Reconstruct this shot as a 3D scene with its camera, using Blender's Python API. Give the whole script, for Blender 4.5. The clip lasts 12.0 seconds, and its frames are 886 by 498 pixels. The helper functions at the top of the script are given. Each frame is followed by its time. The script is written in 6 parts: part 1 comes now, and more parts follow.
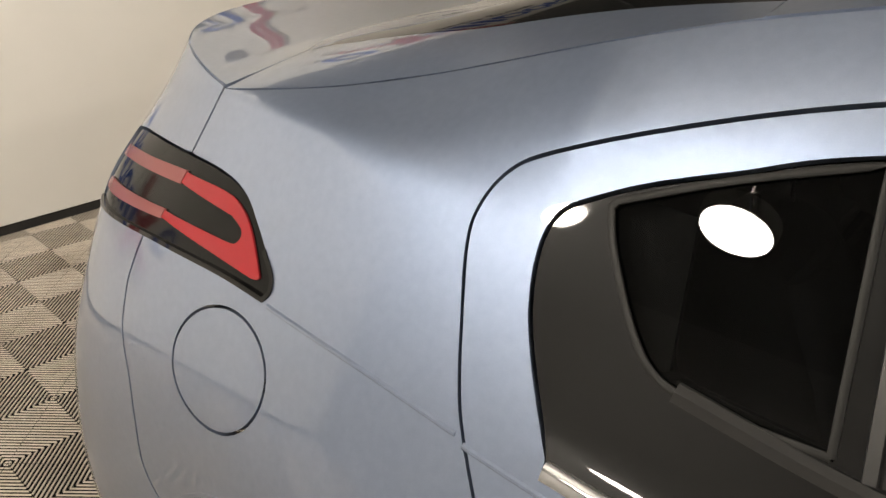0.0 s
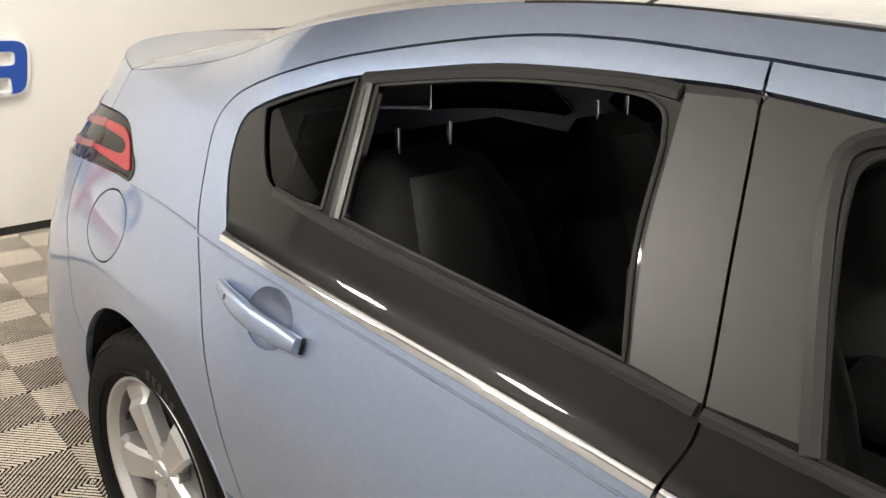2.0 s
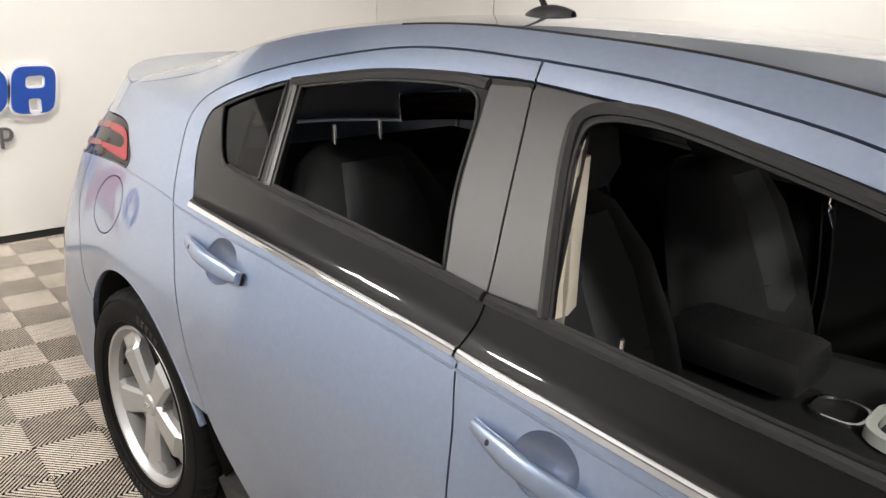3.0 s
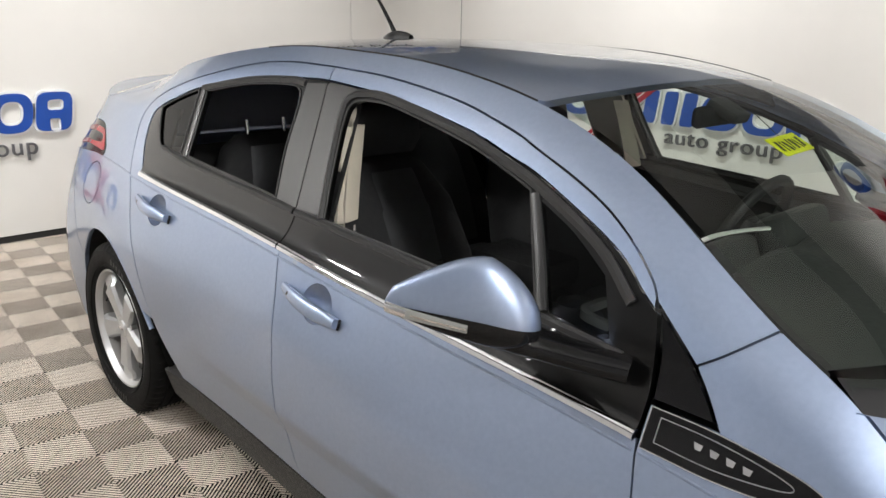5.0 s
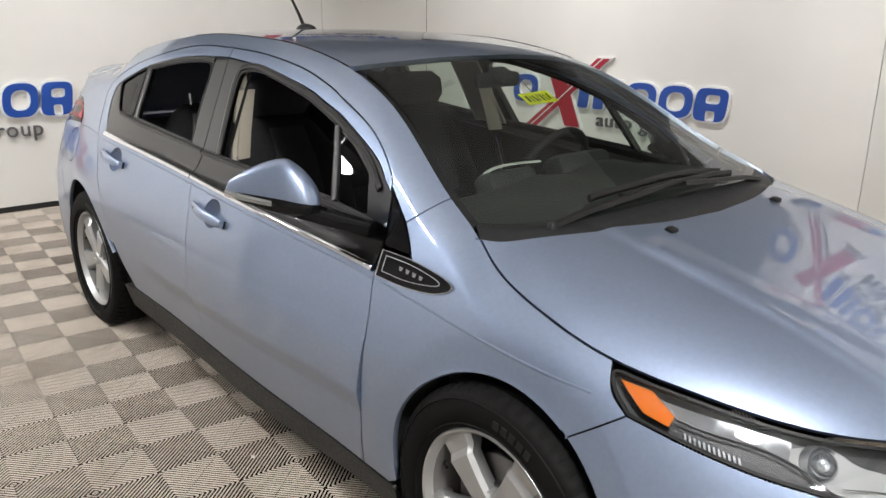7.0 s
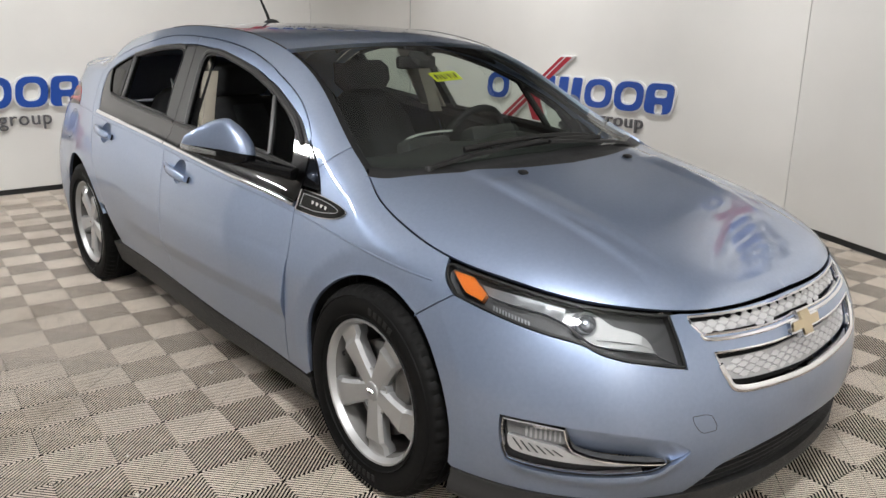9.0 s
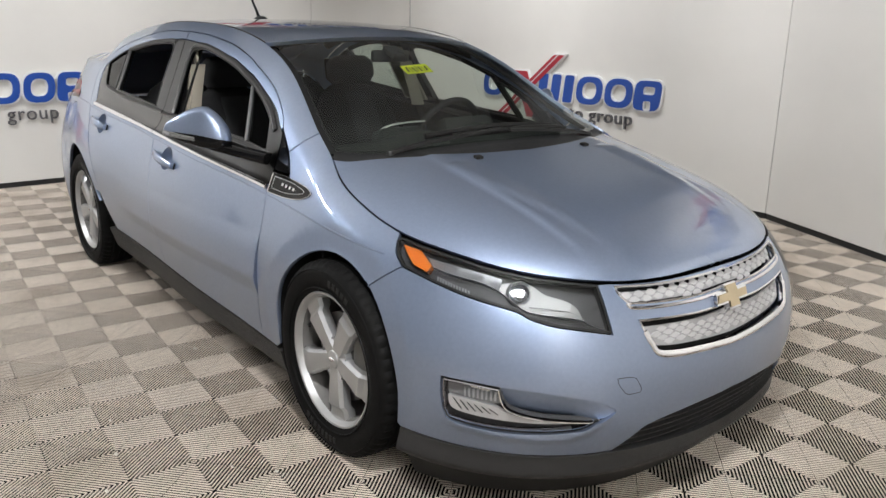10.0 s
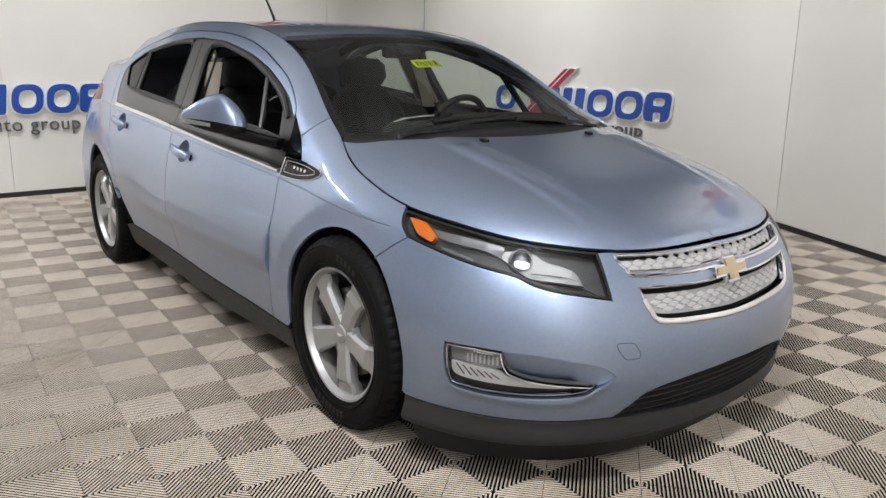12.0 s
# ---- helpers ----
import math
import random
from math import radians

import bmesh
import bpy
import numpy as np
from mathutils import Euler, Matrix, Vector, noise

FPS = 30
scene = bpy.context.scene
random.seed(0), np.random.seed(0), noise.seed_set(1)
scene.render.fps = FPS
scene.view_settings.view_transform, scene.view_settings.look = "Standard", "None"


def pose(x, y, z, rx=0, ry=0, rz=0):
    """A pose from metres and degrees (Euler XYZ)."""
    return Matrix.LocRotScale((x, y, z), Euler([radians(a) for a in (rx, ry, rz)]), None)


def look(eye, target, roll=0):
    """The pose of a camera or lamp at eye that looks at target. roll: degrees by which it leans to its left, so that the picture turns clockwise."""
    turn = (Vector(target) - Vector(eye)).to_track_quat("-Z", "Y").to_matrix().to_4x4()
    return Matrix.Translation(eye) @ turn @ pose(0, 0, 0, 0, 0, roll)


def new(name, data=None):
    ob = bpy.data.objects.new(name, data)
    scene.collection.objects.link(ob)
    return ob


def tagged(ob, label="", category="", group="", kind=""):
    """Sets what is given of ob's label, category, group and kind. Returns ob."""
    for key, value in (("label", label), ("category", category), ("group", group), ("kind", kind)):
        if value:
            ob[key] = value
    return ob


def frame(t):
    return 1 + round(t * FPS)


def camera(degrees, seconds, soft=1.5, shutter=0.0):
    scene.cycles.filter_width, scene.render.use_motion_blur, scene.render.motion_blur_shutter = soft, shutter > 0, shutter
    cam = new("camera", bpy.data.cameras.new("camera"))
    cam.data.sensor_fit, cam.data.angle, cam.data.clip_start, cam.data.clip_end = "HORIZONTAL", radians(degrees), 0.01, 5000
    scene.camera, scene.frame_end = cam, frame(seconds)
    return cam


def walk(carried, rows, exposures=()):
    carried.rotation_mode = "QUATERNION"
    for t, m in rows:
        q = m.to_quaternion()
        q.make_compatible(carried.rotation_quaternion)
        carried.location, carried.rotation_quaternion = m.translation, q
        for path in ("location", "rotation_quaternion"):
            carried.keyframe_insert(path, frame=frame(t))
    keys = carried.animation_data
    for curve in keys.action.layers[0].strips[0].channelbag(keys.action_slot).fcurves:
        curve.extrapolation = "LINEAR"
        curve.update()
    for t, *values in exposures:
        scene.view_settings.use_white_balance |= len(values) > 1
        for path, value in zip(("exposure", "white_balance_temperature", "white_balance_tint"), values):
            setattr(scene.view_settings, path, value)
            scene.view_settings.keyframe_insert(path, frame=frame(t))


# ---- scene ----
from mathutils import geometry

cam = camera(59.5, 12.0)
PATH = [
    (0, (-0.826, -1.292, 1.409), (-1.929, 0.143, 0.557), 2.6),
    (0.5, (-0.61, -1.35, 1.412), (-1.77, 0.061, 0.597), 2.6),
    (1, (-0.393, -1.463, 1.424), (-1.6, -0.069, 0.65), 2.7),
    (1.5, (-0.196, -1.499, 1.434), (-1.438, -0.118, 0.691), 2.5),
    (2, (0.052, -1.494, 1.417), (-1.211, -0.103, 0.732), 3.6),
    (2.5, (0.276, -1.539, 1.426), (-1.02, -0.161, 0.775), 3.3),
    (3, (0.522, -1.628, 1.435), (-0.806, -0.268, 0.811), 2.9),
    (3.5, (0.751, -1.684, 1.448), (-0.596, -0.333, 0.848), 2.6),
    (3.7, (0.865, -1.689, 1.44), (-0.489, -0.34, 0.851), 2.4),
    (5.3, (1.612, -1.818, 1.47), (0.205, -0.514, 0.903), 0.9),
    (5.5, (1.73, -1.813, 1.459), (0.321, -0.511, 0.895), 0.8),
    (6, (1.991, -1.804, 1.464), (0.574, -0.511, 0.894), 0.5),
    (6.5, (2.228, -1.891, 1.446), (0.799, -0.61, 0.881), 0.6),
    (7, (2.426, -1.95, 1.447), (0.99, -0.678, 0.879), 0.6),
    (7.5, (2.631, -1.926, 1.407), (1.192, -0.659, 0.838), 0.6),
    (7.7, (2.714, -1.911, 1.402), (1.274, -0.645, 0.833), 0.6),
    (9.3, (3.185, -2.081, 1.388), (1.718, -0.837, 0.839), 0.8),
    (9.5, (3.241, -2.05, 1.385), (1.771, -0.812, 0.832), 0.8),
    (10, (3.364, -2.042, 1.369), (1.879, -0.82, 0.822), 0.8),
    (10.5, (3.425, -2.084, 1.346), (1.926, -0.874, 0.808), 0.7),
    (11, (3.453, -2.092, 1.306), (1.944, -0.888, 0.781), 0.6),
    (11.5, (3.469, -2.092, 1.266), (1.951, -0.89, 0.762), 0.6),
    (12, (3.467, -2.083, 1.226), (1.942, -0.88, 0.748), 0.8),
]
walk(cam, [(t, look(eye, target, roll)) for t, eye, target, roll in PATH], [(0, 0.2, 7500, 10), (1.0, 0.46, 7300, 10), (1.5, 0.55, 7200, 10), (3.0, 0.57, 6650, 10), (5.5, 0.36, 6400, 10), (7.5, 0.15, 6400, 10), (9.5, 0.05, 6280, 10), (12, 0.0, 6250, 10)])

# ---- world and large lights ----
world = bpy.data.worlds.new("studio_world")
world.use_nodes = True
world.node_tree.nodes["Background"].inputs[0].default_value = (0.9, 0.93, 1.0, 1)
world.node_tree.nodes["Background"].inputs[1].default_value = 0.1
scene.world = world
LAMP_POWER, REAR_POWER, SPOT_POWER, UP_POWER = 255.0, 145.0, 215.0, 110.0
scene.view_settings.exposure = 0.0


# ---- materials ----
def material(name, colour=(0.5, 0.5, 0.5), rough=0.5, metal=0.0, **extra):
    m = bpy.data.materials.new(name)
    m.use_nodes = True
    b = m.node_tree.nodes["Principled BSDF"]
    b.inputs["Base Color"].default_value = (*colour, 1)
    b.inputs["Roughness"].default_value = rough
    b.inputs["Metallic"].default_value = metal
    for key, value in extra.items():
        b.inputs[key.replace("_", " ")].default_value = value
    return m


def wear(m, scale=30.0, amount=0.12, bump=0.0, bump_scale=200.0, rough=0.08, stretch=(1, 1, 1)):
    """Two scales of noise on colour and roughness, and a fine relief."""
    t = m.node_tree
    b = t.nodes["Principled BSDF"]
    pos = t.nodes.new("ShaderNodeTexCoord")
    mp = t.nodes.new("ShaderNodeMapping")
    mp.inputs["Scale"].default_value = stretch
    t.links.new(pos.outputs["Object"], mp.inputs[0])
    big, small, mix = (t.nodes.new("ShaderNodeTexNoise") for _ in range(3))
    big.inputs["Scale"].default_value, small.inputs["Scale"].default_value = scale / 10, scale
    t.nodes.remove(mix)
    for n in (big, small):
        n.inputs["Detail"].default_value = 6
        t.links.new(mp.outputs[0], n.inputs["Vector"])
    add = t.nodes.new("ShaderNodeMath")
    add.operation = "ADD"
    t.links.new(big.outputs["Fac"], add.inputs[0])
    t.links.new(small.outputs["Fac"], add.inputs[1])
    ramp = t.nodes.new("ShaderNodeMapRange")
    ramp.inputs[1].default_value, ramp.inputs[2].default_value = 0.6, 1.4
    ramp.inputs[3].default_value, ramp.inputs[4].default_value = 1 - amount, 1 + amount
    t.links.new(add.outputs[0], ramp.inputs[0])
    c = b.inputs["Base Color"].default_value[:]
    mul = t.nodes.new("ShaderNodeVectorMath")
    mul.operation = "SCALE"
    mul.inputs[0].default_value = c[:3]
    t.links.new(ramp.outputs[0], mul.inputs["Scale"])
    t.links.new(mul.outputs[0], b.inputs["Base Color"])
    if rough:
        r = b.inputs["Roughness"].default_value
        rr = t.nodes.new("ShaderNodeMapRange")
        rr.inputs[1].default_value, rr.inputs[2].default_value = 0.3, 0.7
        rr.inputs[3].default_value, rr.inputs[4].default_value = max(r - rough, 0.02), min(r + rough, 1)
        t.links.new(small.outputs["Fac"], rr.inputs[0])
        t.links.new(rr.outputs[0], b.inputs["Roughness"])
    if bump:
        n = t.nodes.new("ShaderNodeTexNoise")
        n.inputs["Scale"].default_value = bump_scale
        n.inputs["Detail"].default_value = 4
        t.links.new(mp.outputs[0], n.inputs["Vector"])
        bp = t.nodes.new("ShaderNodeBump")
        bp.inputs["Strength"].default_value = bump
        bp.inputs["Distance"].default_value = 0.002
        t.links.new(n.outputs["Fac"], bp.inputs["Height"])
        t.links.new(bp.outputs[0], b.inputs["Normal"])
    return m


def clear_glass(name, tint, rough=0.0, ior=1.5):
    """A thin pane: glossy by Fresnel, and otherwise lets light straight through, tinted."""
    m = bpy.data.materials.new(name)
    m.use_nodes = True
    t = m.node_tree
    t.nodes.clear()
    out = t.nodes.new("ShaderNodeOutputMaterial")
    mix = t.nodes.new("ShaderNodeMixShader")
    clear = t.nodes.new("ShaderNodeBsdfTransparent")
    gloss = t.nodes.new("ShaderNodeBsdfGlossy")
    fres = t.nodes.new("ShaderNodeFresnel")
    fres.inputs[0].default_value = ior
    clear.inputs[0].default_value = (*tint, 1)
    gloss.inputs["Roughness"].default_value = rough
    t.links.new(fres.outputs[0], mix.inputs[0])
    t.links.new(clear.outputs[0], mix.inputs[1])
    t.links.new(gloss.outputs[0], mix.inputs[2])
    t.links.new(mix.outputs[0], out.inputs[0])
    return m


def glow(name, colour, strength):
    m = material(name, colour)
    b = m.node_tree.nodes["Principled BSDF"]
    b.inputs["Emission Color"].default_value = (*colour, 1)
    b.inputs["Emission Strength"].default_value = strength
    return m


PAINT = material("ice_blue_metallic_paint", (0.275, 0.340, 0.480), 0.42, 0.82, Coat_Weight=1.0, Coat_Roughness=0.02, Coat_IOR=1.72)
wear(PAINT, 900, 0.06, 0.0, rough=0.03)
SATIN_BLACK = wear(material("satin_black_trim", (0.018, 0.018, 0.0185), 0.36, Specular_IOR_Level=0.5), 60, 0.04, rough=0.015)
GLOSS_BLACK = material("gloss_black_plastic", (0.006, 0.006, 0.0065), 0.05, 0.0, Specular_IOR_Level=0.24)
LAMP_BLACK = material("black_lamp_plastic", (0.005, 0.005, 0.005), 0.08, 0.0, Specular_IOR_Level=0.12)
APPLIQUE = wear(material("black_metallic_applique", (0.005, 0.005, 0.0052), 0.36, 0.85, Coat_Weight=1.0, Coat_Roughness=0.03, Coat_IOR=1.42), 700, 0.05, rough=0.02)
RUBBER = wear(material("black_rubber", (0.009, 0.009, 0.009), 0.5, Specular_IOR_Level=0.3), 80, 0.08, 0.05, 300, rough=0.02)
TYRE = wear(material("tyre_rubber", (0.0070, 0.0069, 0.0068), 0.62, Specular_IOR_Level=0.09), 60, 0.2, 0.15, 400, rough=0.04)
LOWER_BLACK = wear(material("textured_black_plastic", (0.022, 0.022, 0.0225), 0.5), 90, 0.12, 0.25, 900)
CHROME = material("chrome", (0.80, 0.80, 0.82), 0.07, 1.0)
SATIN_CHROME = wear(material("satin_silver", (0.60, 0.61, 0.62), 0.32, 1.0), 200, 0.03, rough=0.02)
ALLOY = wear(material("painted_alloy", (0.48, 0.485, 0.49), 0.42, 0.75, Coat_Weight=0.5), 60, 0.02, rough=0.015)
# darker copy of the rim alloy, with the deep barrel's shade in its colour
SHADED_ALLOY = wear(material("shaded_alloy", (0.17, 0.165, 0.158), 0.6, 0.4), 60, 0.12, rough=0.05)
STEEL = wear(material("brake_steel", (0.20, 0.195, 0.19), 0.5, 1.0), 60, 0.2)
FAR_GLASS = clear_glass("far_side_glass", (0.78, 0.84, 0.80), 0.0, 1 / 1.38)
DARK_GLASS = clear_glass("privacy_glass", (0.07, 0.075, 0.075), 0.0, 1.38)
SCREEN_GLASS = clear_glass("windscreen_glass", (0.72, 0.80, 0.74))
LENS = clear_glass("lamp_lens", (0.88, 0.90, 0.92))
AMBER = material("amber_plastic", (0.62, 0.15, 0.008), 0.2, 0.0, Coat_Weight=1.0)
RED_LENS = material("red_lens", (0.36, 0.018, 0.026), 0.2, 0.0, Specular_IOR_Level=0.3)
PALE_RED = material("pale_red_lens", (0.26, 0.075, 0.075), 0.25, 0.0, Specular_IOR_Level=0.3)
FABRIC = wear(material("black_seat_cloth", (0.016, 0.0165, 0.0175), 0.9), 50, 0.25, 0.5, 700)
FABRIC_GREY = wear(material("charcoal_seat_cloth", (0.045, 0.047, 0.050), 0.9), 40, 0.3, 0.6, 500)
INTERIOR = wear(material("black_interior_plastic", (0.012, 0.012, 0.0125), 0.6), 80, 0.1, 0.2, 800)
DASH = wear(material("dark_grey_dash_plastic", (0.034, 0.036, 0.034), 0.6), 80, 0.1, 0.2, 800)
CARPET = wear(material("black_carpet", (0.012, 0.012, 0.012), 1.0), 50, 0.3)
HEADLINER = wear(material("grey_headliner", (0.035, 0.035, 0.034), 0.95), 60, 0.06)
BEIGE = wear(material("beige_pillar_trim", (0.50, 0.46, 0.38), 0.7), 40, 0.06)
CONSOLE_WHITE = material("white_console_trim", (0.70, 0.72, 0.68), 0.12, 0.0, Coat_Weight=1.0)
BLACK_VOID = material("black_liner", (0.006, 0.006, 0.006), 0.9)
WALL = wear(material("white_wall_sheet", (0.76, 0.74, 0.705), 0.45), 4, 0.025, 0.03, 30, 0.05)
CEILING = wear(material("grey_ceiling", (0.74, 0.74, 0.73), 0.8), 3, 0.03)
TILE = wear(material("grey_ribbed_tile", (0.65, 0.575, 0.49), 0.42), 25, 0.16, 0.2, 250, 0.12)


def stained(m, colour, scale, lo, hi, amount):
    """Large soiled patches laid over a material by the place in the room."""
    t = m.node_tree
    b = t.nodes["Principled BSDF"]
    geo, n, ramp, mix = (t.nodes.new("ShaderNode" + k) for k in ("NewGeometry", "TexNoise", "MapRange", "Mix"))
    n.inputs["Scale"].default_value, n.inputs["Detail"].default_value, n.inputs["Roughness"].default_value = scale, 8, 0.62
    t.links.new(geo.outputs["Position"], n.inputs["Vector"])
    ramp.inputs[1].default_value, ramp.inputs[2].default_value, ramp.inputs[4].default_value = lo, hi, amount
    t.links.new(n.outputs["Fac"], ramp.inputs[0])
    mix.data_type = "RGBA"
    old = b.inputs["Base Color"].links[0].from_socket
    t.links.new(ramp.outputs[0], mix.inputs[0])
    t.links.new(old, mix.inputs[6])
    mix.inputs[7].default_value = (*colour, 1)
    t.links.new(mix.outputs[2], b.inputs["Base Color"])


stained(TILE, (0.36, 0.29, 0.22), 1.3, 0.50, 0.68, 0.75)
stained(TILE, (0.74, 0.72, 0.68), 14.0, 0.60, 0.72, 0.5)
# near-black, so the shade between the floor ribs is in the colour
UNDERFLOOR = wear(material("rib_gap_shade", (0.008, 0.0078, 0.0075), 0.95, Specular_IOR_Level=0.1), 10, 0.3)
SKIRT = wear(material("black_skirting", (0.02, 0.02, 0.02), 0.5), 30, 0.2)
SIGN_BLUE = material("sign_blue", (0.020, 0.075, 0.36), 0.3)
SIGN_RED = material("sign_red", (0.38, 0.018, 0.035), 0.3)
SIGN_GREY = material("sign_grey", (0.11, 0.105, 0.11), 0.4)
SIGN_WHITE = material("sign_white", (0.80, 0.80, 0.80), 0.4)
GRILLE_SILVER = wear(material("matt_silver_grille", (0.56, 0.56, 0.57), 0.45, 0.55), 200, 0.03, rough=0.02)
GRILLE_SHADE = wear(material("dull_silver_grille", (0.40, 0.40, 0.41), 0.5, 0.5), 200, 0.03, rough=0.02)
LAMP_DARK = wear(material("dark_grey_lamp_housing", (0.045, 0.045, 0.046), 0.5), 80, 0.05, rough=0.02)
LAMP_PALE = wear(material("pale_lamp_reflector", (0.27, 0.27, 0.266), 0.5, 0.3), 80, 0.04, rough=0.02)
LAMP_GREY = wear(material("frosted_lamp_reflector", (0.30, 0.305, 0.315), 0.45, 0.7), 80, 0.05, rough=0.02)
COWL = wear(material("black_scuttle_plastic", (0.018, 0.018, 0.019), 0.5, Specular_IOR_Level=0.35), 60, 0.05, rough=0.03)
STICKER = material("yellow_sticker", (0.80, 0.85, 0.03), 0.6)
INK = material("black_ink", (0.03, 0.03, 0.02), 0.6)
GOLD = material("gold_emblem", (0.60, 0.50, 0.34), 0.32, 1.0)
LAMP_GLOW = glow("lamp_glow", (1.0, 0.98, 0.95), LAMP_POWER)
UP_GLOW = glow("added_upward_glow", (1.0, 0.98, 0.95), UP_POWER)
REAR_GLOW = glow("dimmed_lamp_glow", (1.0, 0.98, 0.95), REAR_POWER)
PILLAR = wear(material("satin_grey_pillar", (0.070, 0.0695, 0.069), 0.43, 0.7, Specular_IOR_Level=0.35), 500, 0.03, rough=0.02)
WEBBING = wear(material("beige_belt_webbing", (0.42, 0.39, 0.33), 0.8), 90, 0.1)
DARK_BAND = wear(material("dark_reflected_band", (0.13, 0.13, 0.128), 0.7), 4, 0.05, 0.03, 30, 0.05)
# unseen wall, the white sheet darkened so panes and black trim reflect less
SIDE_WALL = wear(material("darkened_side_wall", (0.32, 0.315, 0.31), 0.6), 4, 0.03, 0.03, 30, 0.05)
WHITE_ENAMEL = material("white_enamel", (0.75, 0.75, 0.74), 0.4)


# ---- building tools ----
def part(name, bm, mat, parent=None, label="", smooth=None):
    """Links a bmesh as one mesh object under a thing or a part."""
    me = bpy.data.meshes.new(name)
    bm.to_mesh(me)
    bm.free()
    me.materials.append(mat)
    if smooth is not None:
        me.shade_smooth()
        me.set_sharp_from_angle(angle=radians(smooth))
    ob = new(name, me)
    if parent is not None:
        ob.parent = parent
    if label:
        ob["label"] = label
    return ob


def thing(name, label, category, group="", kind=""):
    return tagged(new(name), label, category, group, kind)


def box_mesh(bm, size, at, bevel=0.0, turn=None, segments=2):
    """A box of the given size and place, its edges rounded."""
    m = Matrix.Translation(at) @ (turn.to_4x4() if turn else Matrix.Identity(4)) @ Matrix.Diagonal((*size, 1))
    made = bmesh.ops.create_cube(bm, size=1.0, matrix=m)["verts"]
    if bevel:
        edges = list({e for v in made for e in v.link_edges})
        bmesh.ops.bevel(bm, geom=edges, offset=bevel, segments=segments, affect="EDGES", profile=0.5)
    return bm


def lathe(bm, profile, steps=48, axis="y", at=(0, 0, 0), closed=False):
    """Turns a profile of (radius, offset along the axis) round the axis."""
    rows = []
    for i in range(steps):
        a = 2 * math.pi * i / steps
        row = []
        for r, o in profile:
            c, s = r * math.cos(a), r * math.sin(a)
            p = {"y": (c, o, s), "x": (o, c, s), "z": (c, s, o)}[axis]
            row.append(bm.verts.new(Vector(at) + Vector(p)))
        rows.append(row)
    n = len(profile)
    for i in range(steps):
        a, b = rows[i], rows[(i + 1) % steps]
        for j in range(n if closed else n - 1):
            k = (j + 1) % n
            bm.faces.new((a[j], a[k], b[k], b[j]))
    bmesh.ops.remove_doubles(bm, verts=bm.verts, dist=1e-6)
    bmesh.ops.recalc_face_normals(bm, faces=bm.faces)
    return bm


def sweep(bm, path, section, closed=False, up=(0, 0, 1), caps=True):
    """Carries a section of (side, up) points along a path; section may be a function of the way 0..1."""
    path = [Vector(p) for p in path]
    rings, n = [], len(path)
    for i, p in enumerate(path):
        a, b = path[(i - 1) % n if closed else max(i - 1, 0)], path[(i + 1) % n if closed else min(i + 1, n - 1)]
        d = (b - a).normalized()
        u = Vector(up(i / max(n - 1, 1)) if callable(up) else up)
        side = d.cross(u).normalized()
        top = side.cross(d).normalized()
        sec = section(i / max(n - 1, 1)) if callable(section) else section
        rings.append([bm.verts.new(p + side * x + top * y) for x, y in sec])
    k = len(rings[0])
    for i in range(n if closed else n - 1):
        a, b = rings[i], rings[(i + 1) % n]
        for j in range(k):
            bm.faces.new((a[j], a[(j + 1) % k], b[(j + 1) % k], b[j]))
    if caps and not closed:
        bm.faces.new(rings[0])
        bm.faces.new(rings[-1])
    bmesh.ops.recalc_face_normals(bm, faces=bm.faces)
    return bm


def round_section(r, n=8, squash=1.0):
    return [(r * math.cos(2 * math.pi * i / n), r * squash * math.sin(2 * math.pi * i / n)) for i in range(n)]


def flow(points, per=8):
    """A smooth open line through a few points (Catmull-Rom)."""
    p = [np.array(q, float) for q in points]
    if len(p) < 3:
        return [p[0] + (p[-1] - p[0]) * t for t in np.linspace(0, 1, per + 1)]
    p = [2 * p[0] - p[1], *p, 2 * p[-1] - p[-2]]
    out = []
    for a, b, c, d in zip(p, p[1:], p[2:], p[3:]):
        for t in np.arange(per) / per:
            out.append(0.5 * (2 * b + (c - a) * t + (2 * a - 5 * b + 4 * c - d) * t**2 + (3 * b - a - 3 * c + d) * t**3))
    return out + [p[-2]]


def loop(*lines):
    """Joins lines end to end into one closed outline."""
    out = []
    for line in lines:
        for q in line:
            q = np.array(q, float)
            if not out or np.hypot(*(q - out[-1])) > 1e-4:
                out.append(q)
    if np.hypot(*(out[0] - out[-1])) < 1e-4:
        out.pop()
    return np.array(out)


def spaced(outline, step):
    out = []
    for a, b in zip(outline, np.roll(outline, -1, 0)):
        n = max(1, int(np.ceil(np.hypot(*(b - a)) / step)))
        out += [a + (b - a) * k / n for k in range(n)]
    return np.array(out)


def area2(o):
    x, y = o.T
    return float((x * np.roll(y, -1) - np.roll(x, -1) * y).sum())


def shrunk(o, d):
    """The outline moved inwards by d."""
    if area2(o) < 0:
        o = o[::-1]
    if not d:
        return o
    e = np.roll(o, -1, 0) - o
    n = np.stack([-e[:, 1], e[:, 0]], 1) / np.maximum(np.hypot(*e.T), 1e-9)[:, None]
    m = n + np.roll(n, 1, 0)
    m /= np.maximum((m * m).sum(1), 0.6)[:, None] / 2
    return o + m * d


def inside(o, q):
    x, y = q[:, 0][:, None], q[:, 1][:, None]
    x1, y1 = o.T
    x2, y2 = np.roll(o, -1, 0).T
    hit = ((y1 > y) != (y2 > y)) & (x < (x2 - x1) * (y - y1) / np.where(y2 == y1, 1e-12, y2 - y1) + x1)
    return hit.sum(1) % 2 == 1


